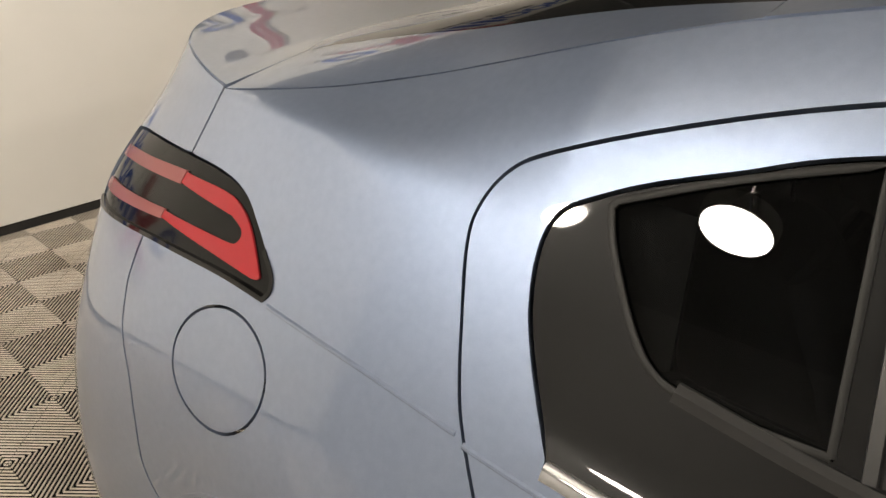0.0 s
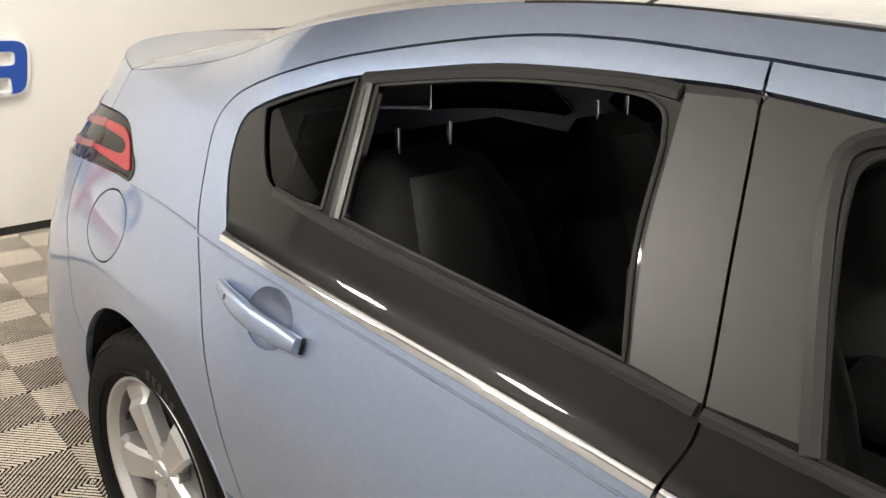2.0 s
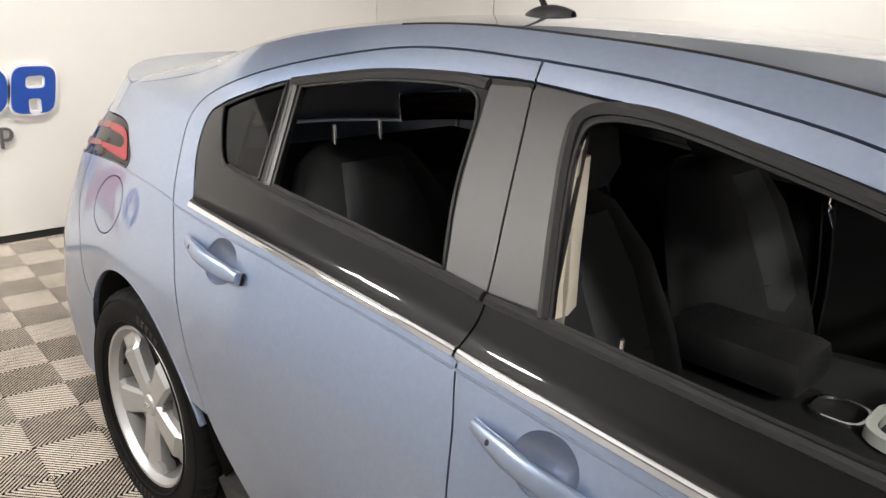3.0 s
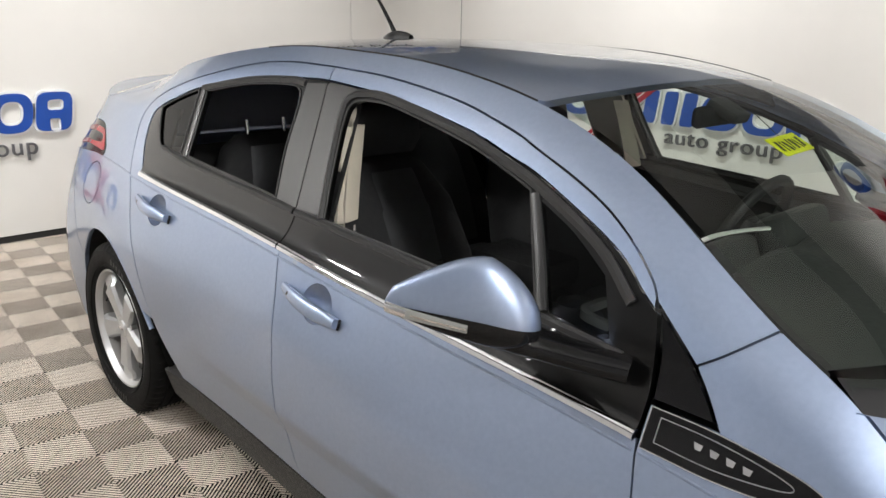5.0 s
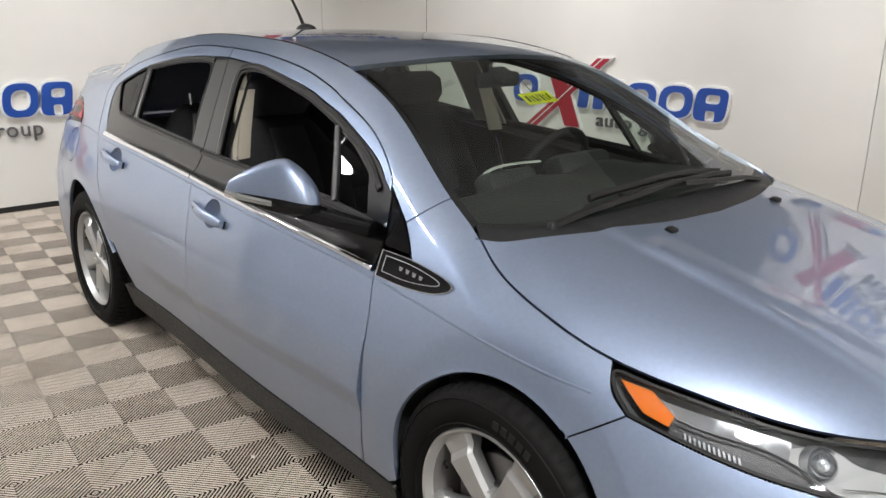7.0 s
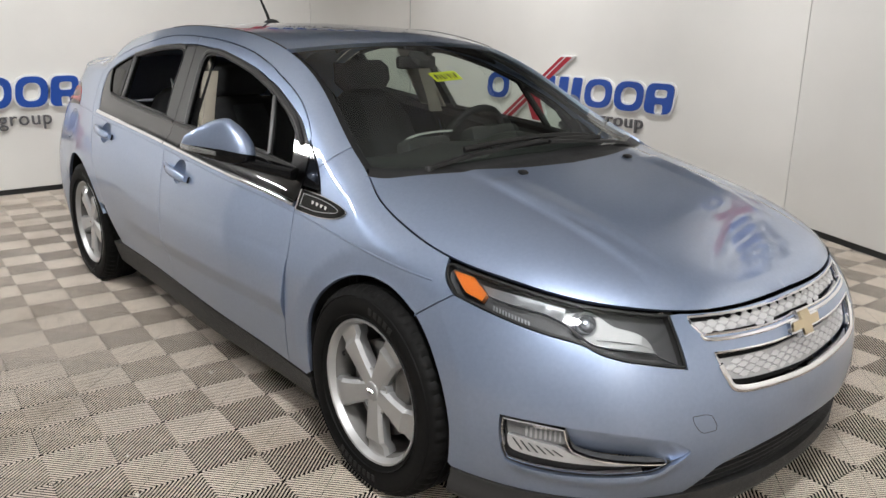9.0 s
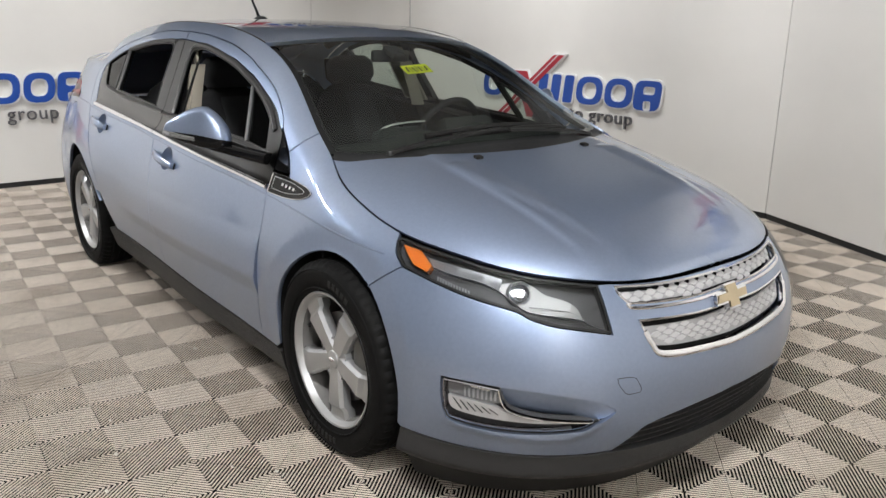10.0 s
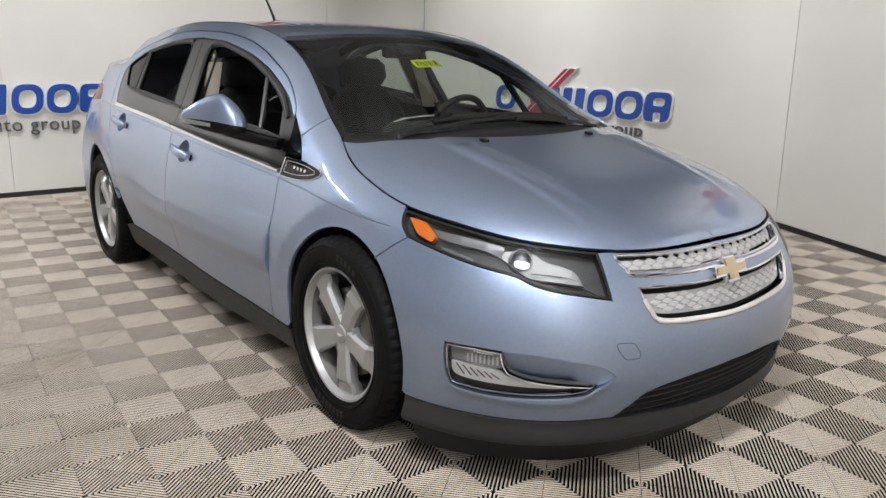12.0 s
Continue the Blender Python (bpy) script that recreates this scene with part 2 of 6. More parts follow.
def near_edge(o, q):
    a, e = o[None], (np.roll(o, -1, 0) - o)[None]
    t = np.clip(((q[:, None] - a) * e).sum(2) / np.maximum((e * e).sum(2), 1e-12), 0, 1)
    return np.sqrt((((a + e * t[..., None]) - q[:, None]) ** 2).sum(2)).min(1)


def drape(name, outline, surface, mat, parent=None, holes=(), step=0.035, gap=0.002, depth=0.016, lift=0.0, label="", side=-1):
    """A panel: an outline in the surface's two parameters, filled, laid on the smooth surface, with edges turned inwards.
    side -1: the car's right side as given; 1: mirrored to its left."""
    o = spaced(shrunk(np.array(outline), gap), step * 0.6)
    hs = [spaced(shrunk(np.array(h), -gap), step * 0.6) for h in holes]
    lo, hi = o.min(0), o.max(0)
    gx, gy = np.meshgrid(np.arange(lo[0] + step / 3, hi[0], step), np.arange(lo[1] + step / 3, hi[1], step))
    q = np.stack([gx.ravel(), gy.ravel()], 1)
    q = q[inside(o, q)]
    for ring in (o, *hs):
        if len(q):
            q = q[near_edge(ring, q) > step * 0.45]
    for h in hs:
        if len(q):
            q = q[~inside(h, q)]
    coords, edges = [], []
    for ring in (o, *hs):
        first = len(coords)
        coords += list(ring)
        edges += [(first + i, first + (i + 1) % len(ring)) for i in range(len(ring))]
    coords += list(q)
    v2, e2, f2, *_ = geometry.delaunay_2d_cdt([Vector((float(a), float(b))) for a, b in coords], edges, [], 0, 1e-7)
    v2 = np.array([(v.x, v.y) for v in v2])
    mid = np.array([v2[list(f)].mean(0) for f in f2])
    ok = inside(o, mid)
    for h in hs:
        ok &= ~inside(h, mid)
    tris = [tuple(f) for f, keep in zip(f2, ok) if keep]
    base = surface
    if callable(lift):
        def surface(a, b):
            p, n = laid(base, np.stack([a, b], 1))
            return tuple((p + n * lift(a, b)[:, None]).T)
    place, normal = laid(surface, v2, side)
    place = place if callable(lift) else place + normal * lift
    count = {}
    for f in tris:
        for a, b in zip(f, f[1:] + f[:1]):
            count[(min(a, b), max(a, b))] = count.get((min(a, b), max(a, b)), 0) + 1
    rim = [k for k, n in count.items() if n == 1]
    ids = sorted({i for e in rim for i in e})
    verts, norms = [tuple(p) for p in place], [tuple(n) for n in normal]
    top, low = {}, {}
    for i in ids:
        top[i] = len(verts)
        verts.append(tuple(place[i])), norms.append(None)
        low[i] = len(verts)
        verts.append(tuple(place[i] - normal[i] * depth)), norms.append(None)
    faces = []
    for f in tris:
        a, b, c = (place[i] for i in f)
        n = np.cross(b - a, c - a)
        faces.append(f if n @ normal[f[0]] > 0 else f[::-1])
    if depth:
        faces += [(top[a], top[b], low[b], low[a]) for a, b in rim]
    me = bpy.data.meshes.new(name)
    me.from_pydata(verts, [], faces)
    me.materials.append(mat)
    me.shade_smooth()
    me.update()
    vn = np.array([v.vector[:] for v in me.vertex_normals])
    for i, n in enumerate(norms):
        if n is not None:
            vn[i] = n
    me.normals_split_custom_set_from_vertices([tuple(n) for n in vn])
    ob = new(name, me)
    ob.parent = parent
    if label:
        ob["label"] = label
    return ob


def laid(surface, q, side=-1):
    """Places and outward normals on a surface."""
    e = 2e-3
    f = lambda a, b: np.stack(surface(a, b), -1)
    p = f(q[:, 0], q[:, 1])
    n = np.cross(f(q[:, 0] + e, q[:, 1]) - f(q[:, 0] - e, q[:, 1]), f(q[:, 0], q[:, 1] + e) - f(q[:, 0], q[:, 1] - e))
    n /= np.maximum(np.linalg.norm(n, axis=1), 1e-12)[:, None]
    out = p - np.array([0.0, 0.0, 0.55])
    out[:, 0] *= 0.25
    n *= np.where((n * out).sum(1) < 0, -1, 1)[:, None]
    if side > 0:
        p, n = p * (1, -1, 1), n * (1, -1, 1)
    return p, n


def on(surface, a, b, lift=0.0, side=-1):
    p, n = laid(surface, np.array([[a, b]], float), side)
    return Vector(p[0] + n[0] * lift)


def strip(name, line, surface, mat, parent, section, side=-1, lift=0.0, label=""):
    """A moulding carried along a line on a surface; section of (across, outwards) points."""
    line = np.array(line, float)
    p, n = laid(surface, line, side)
    bm = bmesh.new()
    d = np.gradient(p, axis=0)
    d /= np.linalg.norm(d, axis=1)[:, None]
    across = np.cross(n, d)
    rings = [[bm.verts.new(Vector(p[i] + across[i] * x + n[i] * (y + lift))) for x, y in section] for i in range(len(p))]
    k = len(section)
    for a, b in zip(rings, rings[1:]):
        for j in range(k):
            bm.faces.new((a[j], a[(j + 1) % k], b[(j + 1) % k], b[j]))
    bm.faces.new(rings[0])
    bm.faces.new(rings[-1])
    bmesh.ops.recalc_face_normals(bm, faces=bm.faces)
    return part(name, bm, mat, parent, label, smooth=40)


# ---- the car's surfaces: x ahead, y to its left, metres ----
def ease(v, lo, hi):
    t = np.clip((np.asarray(v, float) - lo) / (hi - lo), 0, 1)
    return t * t * (3 - 2 * t)


class Curve:
    """A smooth curve y(x) through a few knots (natural cubic)."""

    def __init__(self, *knots):
        self.x, self.y = (np.array(c, float) for c in zip(*knots))
        n, h = len(self.x), np.diff(self.x)
        a, b = np.eye(n), np.zeros(n)
        for i in range(1, n - 1):
            a[i, i - 1 : i + 2] = h[i - 1], 2 * (h[i - 1] + h[i]), h[i]
            b[i] = 6 * ((self.y[i + 1] - self.y[i]) / h[i] - (self.y[i] - self.y[i - 1]) / h[i - 1])
        self.m = np.linalg.solve(a, b)

    def __call__(self, v):
        v = np.clip(np.asarray(v, float), self.x[0], self.x[-1])
        i = np.clip(np.searchsorted(self.x, v) - 1, 0, len(self.x) - 2)
        h, l, r = self.x[i + 1] - self.x[i], v - self.x[i], self.x[i + 1] - v
        return (self.m[i] * r**3 + self.m[i + 1] * l**3) / (6 * h) + (self.y[i] / h - self.m[i] * h / 6) * r + (self.y[i + 1] / h - self.m[i + 1] * h / 6) * l


# The plan of the body at its widest, from the middle of the tail round the right flank to the middle of the nose.
PLAN_X = Curve((-2.78, -2.25), (-2.4, -2.21), (-2.1, -2.075), (-1.85, -1.855), (-1.6, -1.6), (-1.3, -1.3), (0, 0), (1.3, 1.3), (1.6, 1.595), (1.87, 1.85), (2.12, 2.06), (2.38, 2.2), (2.57, 2.25), (2.85, 2.27), (3.13, 2.25))
PLAN_Y = Curve((-2.78, 0), (-2.4, 0.39), (-2.1, 0.675), (-1.85, 0.795), (-1.6, 0.846), (-1.3, 0.884), (-0.5, 0.882), (0.3, 0.880), (0.9, 0.868), (1.3, 0.886), (1.6, 0.868), (1.87, 0.808), (2.12, 0.675), (2.38, 0.46), (2.57, 0.28), (2.85, 0), (3.13, -0.28))
# How far the skin lies inside that plan: along the flank by height over the crease, at nose and tail by height.
FLANK = Curve((-0.8, 0.10), (-0.66, 0.055), (-0.5, 0.018), (-0.35, 0.002), (-0.2, 0.012), (-0.1, 0.042), (0, 0.078), (0.084, 0.115), (0.2, 0.172), (0.29, 0.217), (0.44, 0.292), (0.54, 0.345))
NOSE = Curve((0.1, 0.10), (0.2, 0.05), (0.32, 0.006), (0.45, 0), (0.54, 0.018), (0.62, 0.05), (0.7, 0.105), (0.78, 0.185), (1.4, 1.0))
TAIL = Curve((0.1, -0.02), (0.3, -0.06), (0.45, -0.071), (0.6, -0.06), (0.665, -0.05), (0.74, -0.03), (0.88, 0.018), (0.945, 0.045), (1.055, 0.122), (1.12, 0.165), (1.18, 0.198), (1.2, 0.209), (1.5, 0.36))
# The crest: cant rail, screen pillar, bonnet edge, by the way round the plan.
TAIL_CREST = Curve((-2.78, 1.207), (-2.3, 1.197), (-2.0, 1.178), (-1.84, 1.168), (-1.69, 1.157))
SIDE_CREST = Curve((-1.69, 1.157), (-1.6, 1.172), (-1.5, 1.192), (-1.4, 1.218), (-1.25, 1.261), (-1.1, 1.303), (-0.85, 1.352), (-0.6, 1.380), (-0.45, 1.386), (-0.3, 1.383), (0, 1.368), (0.2, 1.343), (0.393, 1.305), (0.7, 1.185), (0.991, 1.011), (1.128, 0.947), (1.2, 0.905), (1.3, 0.865), (1.404, 0.836), (1.6, 0.79), (1.82, 0.763), (2.03, 0.739), (2.23, 0.722), (2.4, 0.708), (2.85, 0.70), (3.13, 0.702))
ROOF = Curve((-2.25, 1.207), (-2.0, 1.203), (-1.85, 1.201), (-1.66, 1.212), (-1.4, 1.286), (-1.0, 1.380), (-0.726, 1.397), (-0.45, 1.404), (-0.2, 1.400), (0.1, 1.382), (0.42, 1.334), (0.7, 1.213), (1.0, 1.074), (1.27, 0.972), (1.4, 0.94))
BONNET = Curve((1.1, 0.997), (1.37, 0.941), (1.6, 0.894), (1.85, 0.836), (2.0, 0.7895), (2.1, 0.7475), (2.166, 0.704))


def CREST(s):
    return np.where(np.asarray(s) < -1.69, TAIL_CREST(s), SIDE_CREST(s))


def crease(x):
    return 0.876 - 0.0761 * np.clip(x, -1.7, 1.75)


def tub(s, z):
    """The skin from sill to crest: s goes along the plan (and is x along the flank), z is the height."""
    s, z = np.broadcast_arrays(np.asarray(s, float), np.asarray(z, float))
    e = 1e-3
    tx, ty = PLAN_X(s + e) - PLAN_X(s - e), PLAN_Y(s + e) - PLAN_Y(s - e)
    l = np.maximum(np.hypot(tx, ty), 1e-9)
    nx, ny = -ty / l, tx / l
    w, v = ease(s, 1.45, 2.25), ease(-s, 1.5, 2.1)
    d = FLANK(z - crease(s)) * (1 - w) * (1 - v) + NOSE(z) * w + TAIL(z) * v
    d = d + 0.036 * np.clip((z - CREST(s) + 0.09) / 0.09, 0, 1.5) ** 2 * (1 - w) * (1 - ease(-s, 1.3, 1.62))
    # the edge that runs forward from the spoiler's corner and dies out: above it the skin leans in
    rise = z - np.interp(s, (-1.70, -1.5, -1.34, -1.2), (1.160, 1.160, 1.157, 1.156))
    wide = 0.003 + 0.032 * ease(s, -1.48, -1.18)
    lean = np.interp(s, (-1.73, -1.695, -1.6, -1.45, -1.3, -1.15, -1.09), (0.0, 1.8, 1.75, 1.4, 0.70, 0.10, 0.0))
    d = d + lean * 0.05 * np.tanh(0.5 * (rise + np.sqrt(rise * rise + wide * wide)) / 0.05)
    return PLAN_X(s) - nx * d, -(PLAN_Y(s) - ny * d), z * 1.0


EDGE_S = np.linspace(-2.78, 2.85, 600)
EDGE = np.stack(tub(EDGE_S, CREST(EDGE_S)), 1)


FEW = [i for i in range(0, 600, 8) if -1.55 < EDGE[i, 0] < 2.16]
EDGE_WIDE, EDGE_HIGH = (Curve(*[(EDGE[i, 0], EDGE[i, k]) for i in FEW]) for k in (1, 2))


def edge_at(x):
    """Half width and height of the crest at x: smooth, but for the blunt ends."""
    mid = (x > -1.45) & (x < 2.1)
    wide = np.where(mid, EDGE_WIDE(x), np.interp(x, EDGE[:, 0], EDGE[:, 1]))
    return np.maximum(-wide, 1e-3), np.where(mid, EDGE_HIGH(x), np.interp(x, EDGE[:, 0], EDGE[:, 2]))


def cabin(x, y):
    """Roof, windscreen and hatch."""
    x, y = np.broadcast_arrays(np.asarray(x, float), np.asarray(y, float))
    w, z = edge_at(x)
    p = 2.1 + 2.9 * ease(x, -1.75, -1.6) * (1 - ease(x, -1.35, -1.0))
    return x * 1.0, y * 1.0, z + (ROOF(x) - z) * (1 - np.minimum(np.abs(y) / w, 1.2) ** p)


def bonnet(x, y):
    x, y = np.broadcast_arrays(np.asarray(x, float), np.asarray(y, float))
    w, z = edge_at(x)
    r = np.minimum(np.abs(y) / w, 1.2)
    z = z + (BONNET(x) - z) * (1 - r**6.0)
    # a raised middle with soft shoulders
    half = 0.40 - 0.10 * ease(x, 1.4, 2.1)
    return x * 1.0, y * 1.0, z + 0.008 * (1 - ease(np.abs(y), half, half + 0.05)) * (1 - ease(x, 1.8, 2.1))


def edge_line(a, b, n=40, dz=0.0):
    """The crest in plan (x, y) from s=a to s=b."""
    s = np.linspace(a, b, n)
    x, y, _ = tub(s, CREST(s) + dz)
    return list(np.stack([x, y], 1))


def mirrored(line):
    return [np.array((q[0], -q[1])) for q in reversed(line)]


# ---- the room ----
TURN_FLOOR, CELL = radians(-4.7), 0.2005
WALL_X, WALL_Y = -4.06, 3.53
ROOM = [(-4.06, -3.8), (-4.06, 3.53), (0.46, 3.53), (1.5, 3.055), (4.9, 1.5), (6.0, -0.6), (6.0, -3.8)]
HIGH, SHEET = 3.9, 3.55


SEAMS = {"wall_rear": (-0.89, 2.24), "wall_back": (), "wall_angled": (), "wall_angled_far": (0.02,), "wall_front_corner": (), "wall_front": (), "wall_side": ()}


def walls():
    n = len(ROOM)
    for i, name in enumerate(SEAMS):
        a, b = Vector((*ROOM[i], 0)), Vector((*ROOM[(i + 1) % n], 0))
        d = (b - a).normalized()
        out = Vector((-d.y, d.x, 0))
        root = tagged(new(name), "plain white sheet wall with faint vertical seams", "wall", kind="structure")
        length = (b - a).length
        sheet = {"wall_side": 2.42, "wall_rear": 2.6, "wall_back": 2.2}.get(name, SHEET)
        at = [0.0] + [y - a.y if name == "wall_rear" else y for y in SEAMS[name]] + [length]
        shift = random.Random(i)
        for lo, hi in zip(at, at[1:]):
            bm = bmesh.new()
            lo, hi = lo + 0.0015, hi - 0.0015
            mid = a + d * ((lo + hi) / 2) + out * (0.05 + shift.uniform(0, 0.0015))
            box_mesh(bm, (hi - lo, 0.1, sheet - 0.045), (0, 0, 0), 0.002, segments=1)
            bm.transform(Matrix.Translation(mid + Vector((0, 0, 0.045 + (sheet - 0.045) / 2))) @ Matrix.Rotation(math.atan2(d.y, d.x), 4, "Z"))
            # the unseen side wall takes the darkened copy
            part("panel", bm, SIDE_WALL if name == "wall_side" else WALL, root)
        bm = bmesh.new()
        box_mesh(bm, (length, 0.1, 0.046), (0, 0, 0), 0.004, segments=1)
        bm.transform(Matrix.Translation(a + d * length / 2 + out * 0.058 + Vector((0, 0, 0.022))) @ Matrix.Rotation(math.atan2(d.y, d.x), 4, "Z"))
        part("skirting", bm, SKIRT, root, "black skirting strip")
        # unseen dark band, added so roof and panes have something dark to reflect
        bm = bmesh.new()
        box_mesh(bm, (length, 0.1, HIGH - sheet), (0, 0, 0), 0.002, segments=1)
        bm.transform(Matrix.Translation(a + d * length / 2 + out * 0.056 + Vector((0, 0, (HIGH + sheet) / 2))) @ Matrix.Rotation(math.atan2(d.y, d.x), 4, "Z"))
        part("upper_band", bm, DARK_BAND, root, "unseen dark band added above the sheets to darken reflections")
    bm = bmesh.new()
    bm.faces.new([bm.verts.new((x, y, HIGH)) for x, y in ROOM])
    made = bmesh.ops.extrude_face_region(bm, geom=bm.faces[:])["geom"]
    bmesh.ops.translate(bm, verts=[v for v in made if isinstance(v, bmesh.types.BMVert)], vec=(0, 0, 0.1))
    bmesh.ops.recalc_face_normals(bm, faces=bm.faces)
    tagged(part("ceiling", bm, CEILING), "plain grey ceiling over the studio", "ceiling", kind="structure")


def pendant(x, y, z, size, lit):
    root = thing("pendant_light", "round white pendant light with an added uplight", "lamp", "pendant lights")
    bm = bmesh.new()
    lathe(bm, [(0.0, 0.0), (0.20, 0.0), (0.215, 0.015), (0.215, 0.055), (0.20, 0.062), (0.0, 0.062)], 40, "z")
    bm.transform(Matrix.Diagonal((size, size, 1.0, 1.0)))
    part("housing", bm, WHITE_ENAMEL, root, "white ring housing", smooth=40)
    bm = bmesh.new()
    lathe(bm, [(0.0, 0.06), (0.006, 0.06), (0.006, HIGH - z), (0.0, HIGH - z)], 12, "z")
    part("stem", bm, WHITE_ENAMEL, root, smooth=40)
    # glowing disc on top, added only to brighten the ceiling
    bm = bmesh.new()
    lathe(bm, [(0.012, 0.066), (0.17, 0.066), (0.185, 0.060)], 40, "z")
    bm.transform(Matrix.Diagonal((size, size, 1.0, 1.0)))
    part("added_uplight", bm, UP_GLOW, root, "glowing disc added to brighten the ceiling", smooth=40)
    bm = bmesh.new()
    lathe(bm, [(0.0, -0.012), (0.170, -0.010), (0.196, -0.001)], 40, "z")
    bm.transform(Matrix.Diagonal((size, size, 1.0, 1.0)))
    part("diffuser", bm, lit, root, "glowing round diffuser", smooth=40)
    root.location = (x, y, z)


def ceiling_lamps():
    for x, y, z, size in ((-2.28, -2.55, 2.25, 0.74), (-1.34, -2.5, 2.25, 0.74), (2.9, -1.75, 2.95, 1.0), (5.2, -2.3, 2.95, 1.0)):
        pendant(x, y, z, size, LAMP_GLOW if 0 < x < 4 else REAR_GLOW)
    # unseen spot lamps, added under the ceiling to brighten the walls
    aims = [(-2.5, y, -4.06, y) for y in (-2.7, -0.9, 0.9)] + [(x, 1.95, x, 3.53) for x in (-2.7, -0.9)]
    aims += [(px - 0.64, py - 1.41, px, py) for px, py in ((1.3, 3.15), (2.9, 2.41), (4.3, 1.77))]
    for x, y, tx, ty in aims:
        root = thing("added_wall_spot", "unseen black tube lamp added to brighten the wall", "lamp", "wall spotlights")
        turn = Matrix.Translation((x, y, HIGH - 0.16)) @ Vector((tx - x, ty - y, 1.75 - HIGH)).to_track_quat("-Z", "Y").to_matrix().to_4x4()
        bm = bmesh.new()
        lathe(bm, [(0.05, -0.09), (0.056, -0.09), (0.056, 0.05), (0.04, 0.075), (0.0, 0.08)], 24, "z")
        bm.transform(turn)
        part("housing", bm, SKIRT, root, "black tube", smooth=40)
        bm = bmesh.new()
        lathe(bm, [(0.0, 0.0), (0.012, 0.0), (0.012, 0.14), (0.0, 0.14)], 12, "z", (x, y, HIGH - 0.14))
        part("stem", bm, SKIRT, root, smooth=40)
        light = bpy.data.lights.new("wall_fill_lamp", "SPOT")
        light.energy, light.spot_size, light.spot_blend, light.shadow_soft_size = SPOT_POWER * (0.75 if tx < -4 else 1.0), radians(78), 1.0, 0.045
        light.color = (1.0, 0.985, 0.96)
        bulb = new("wall_fill_lamp", light)
        bulb.parent = root
        bulb.matrix_basis = turn @ Matrix.Translation((0, 0, -0.095))


walls()
ceiling_lamps()


# ---- the car ----
car = thing("car", "ice blue metallic five-door hatchback with black window trim, parked", "car")


def whole(s, z):
    """The skin carried past the middle of the nose onto the left side."""
    s = np.asarray(s, float)
    x, y, z = tub(np.where(s > 2.85, 5.7 - s, s), z)
    return x, np.where(s > 2.85, -y, y), z


def behind(s, z):
    """The skin carried past the middle of the tail onto the left side."""
    s = np.asarray(s, float)
    x, y, z = tub(np.where(s < -2.78, -5.56 - s, s), z)
    return x, np.where(s < -2.78, -y, y), z


def arc(cx, cz, r, a, b, n=24):
    return [(cx + r * math.cos(radians(t)), cz + r * math.sin(radians(t))) for t in np.linspace(a, b, n)]


def upto(line, keep):
    return [q for q in line if keep(q)]


def both(line, about):
    """A line and its mirror past the middle."""
    return list(line) + [(2 * about - q[0], q[1]) for q in reversed(list(line))]


AXLE, HUB_Z = 1.3425, 0.329
REAR_GAP = flow([(-0.80, 0.325), (-0.90, 0.47), (-0.965, 0.60), (-1.012, 0.70), (-1.072, 0.808), (-1.108, 0.871), (-1.155, 0.945), (-1.174, 0.98), (-1.198, 1.04), (-1.222, 1.102), (-1.224, 1.136), (-1.208, 1.168), (-1.17, 1.192), (-1.06, 1.234), (-0.91, 1.277), (-0.664, 1.327), (-0.496, 1.342), (-0.292, 1.339)])
SPLIT = flow([(-0.292, 1.339), (-0.255, 1.15), (-0.222, 0.976), (-0.236, 0.888), (-0.20, 0.764), (-0.164, 0.584), (-0.13, 0.42), (-0.115, 0.295)])
FRONT_GAP = flow([(-0.292, 1.339), (-0.064, 1.326), (0.19, 1.293), (0.37, 1.25), (0.456, 1.22), (0.58, 1.172), (0.672, 1.126), (0.756, 1.064), (0.80, 1.01), (0.835, 0.90), (0.843, 0.80), (0.872, 0.65), (0.872, 0.45), (0.84, 0.25)])
REAR_DARK = flow([(-0.285, 1.305), (-0.37, 1.305), (-0.64, 1.292), (-0.898, 1.243), (-0.997, 1.212), (-1.062, 1.190), (-1.108, 1.169), (-1.135, 1.152), (-1.144, 1.125), (-1.137, 1.085), (-1.118, 1.042), (-1.07, 0.964)])
FRONT_DARK = flow([(-0.285, 1.305), (-0.19, 1.298), (0.008, 1.281), (0.264, 1.236), (0.404, 1.197), (0.50, 1.166), (0.69, 1.08), (0.768, 1.022), (0.80, 1.0)])


def chrome_line(a, b, dz=0.0, n=20):
    return [(x, float(crease(x)) + dz) for x in np.linspace(a, b, n)]


REAR_DOOR = loop(upto(SPLIT, lambda q: q[1] < 0.888), [(-0.115, 0.295), (-0.80, 0.325)], REAR_GAP, [(-0.285, 1.306)], REAR_DARK, chrome_line(-1.07, -0.236, -0.004))
REAR_APPLIQUE = loop(REAR_DARK, chrome_line(-1.07, -0.236, 0.004), upto(reversed(SPLIT), lambda q: 0.89 < q[1] < 1.305))
FRONT_DOOR = loop(chrome_line(-0.236, 0.842, -0.004), upto(FRONT_GAP, lambda q: q[1] < 0.80), [(0.84, 0.25), (-0.115, 0.295)], upto(reversed(SPLIT), lambda q: q[1] < 0.888))
FRONT_FRAME = loop(upto(FRONT_GAP, lambda q: q[1] > 1.01), list(reversed(FRONT_DARK)))
FRONT_APPLIQUE = loop(FRONT_DARK, upto(FRONT_GAP, lambda q: 0.82 < q[1] < 1.0), chrome_line(0.84, -0.236, 0.004), upto(reversed(SPLIT), lambda q: 0.89 < q[1] < 1.305))
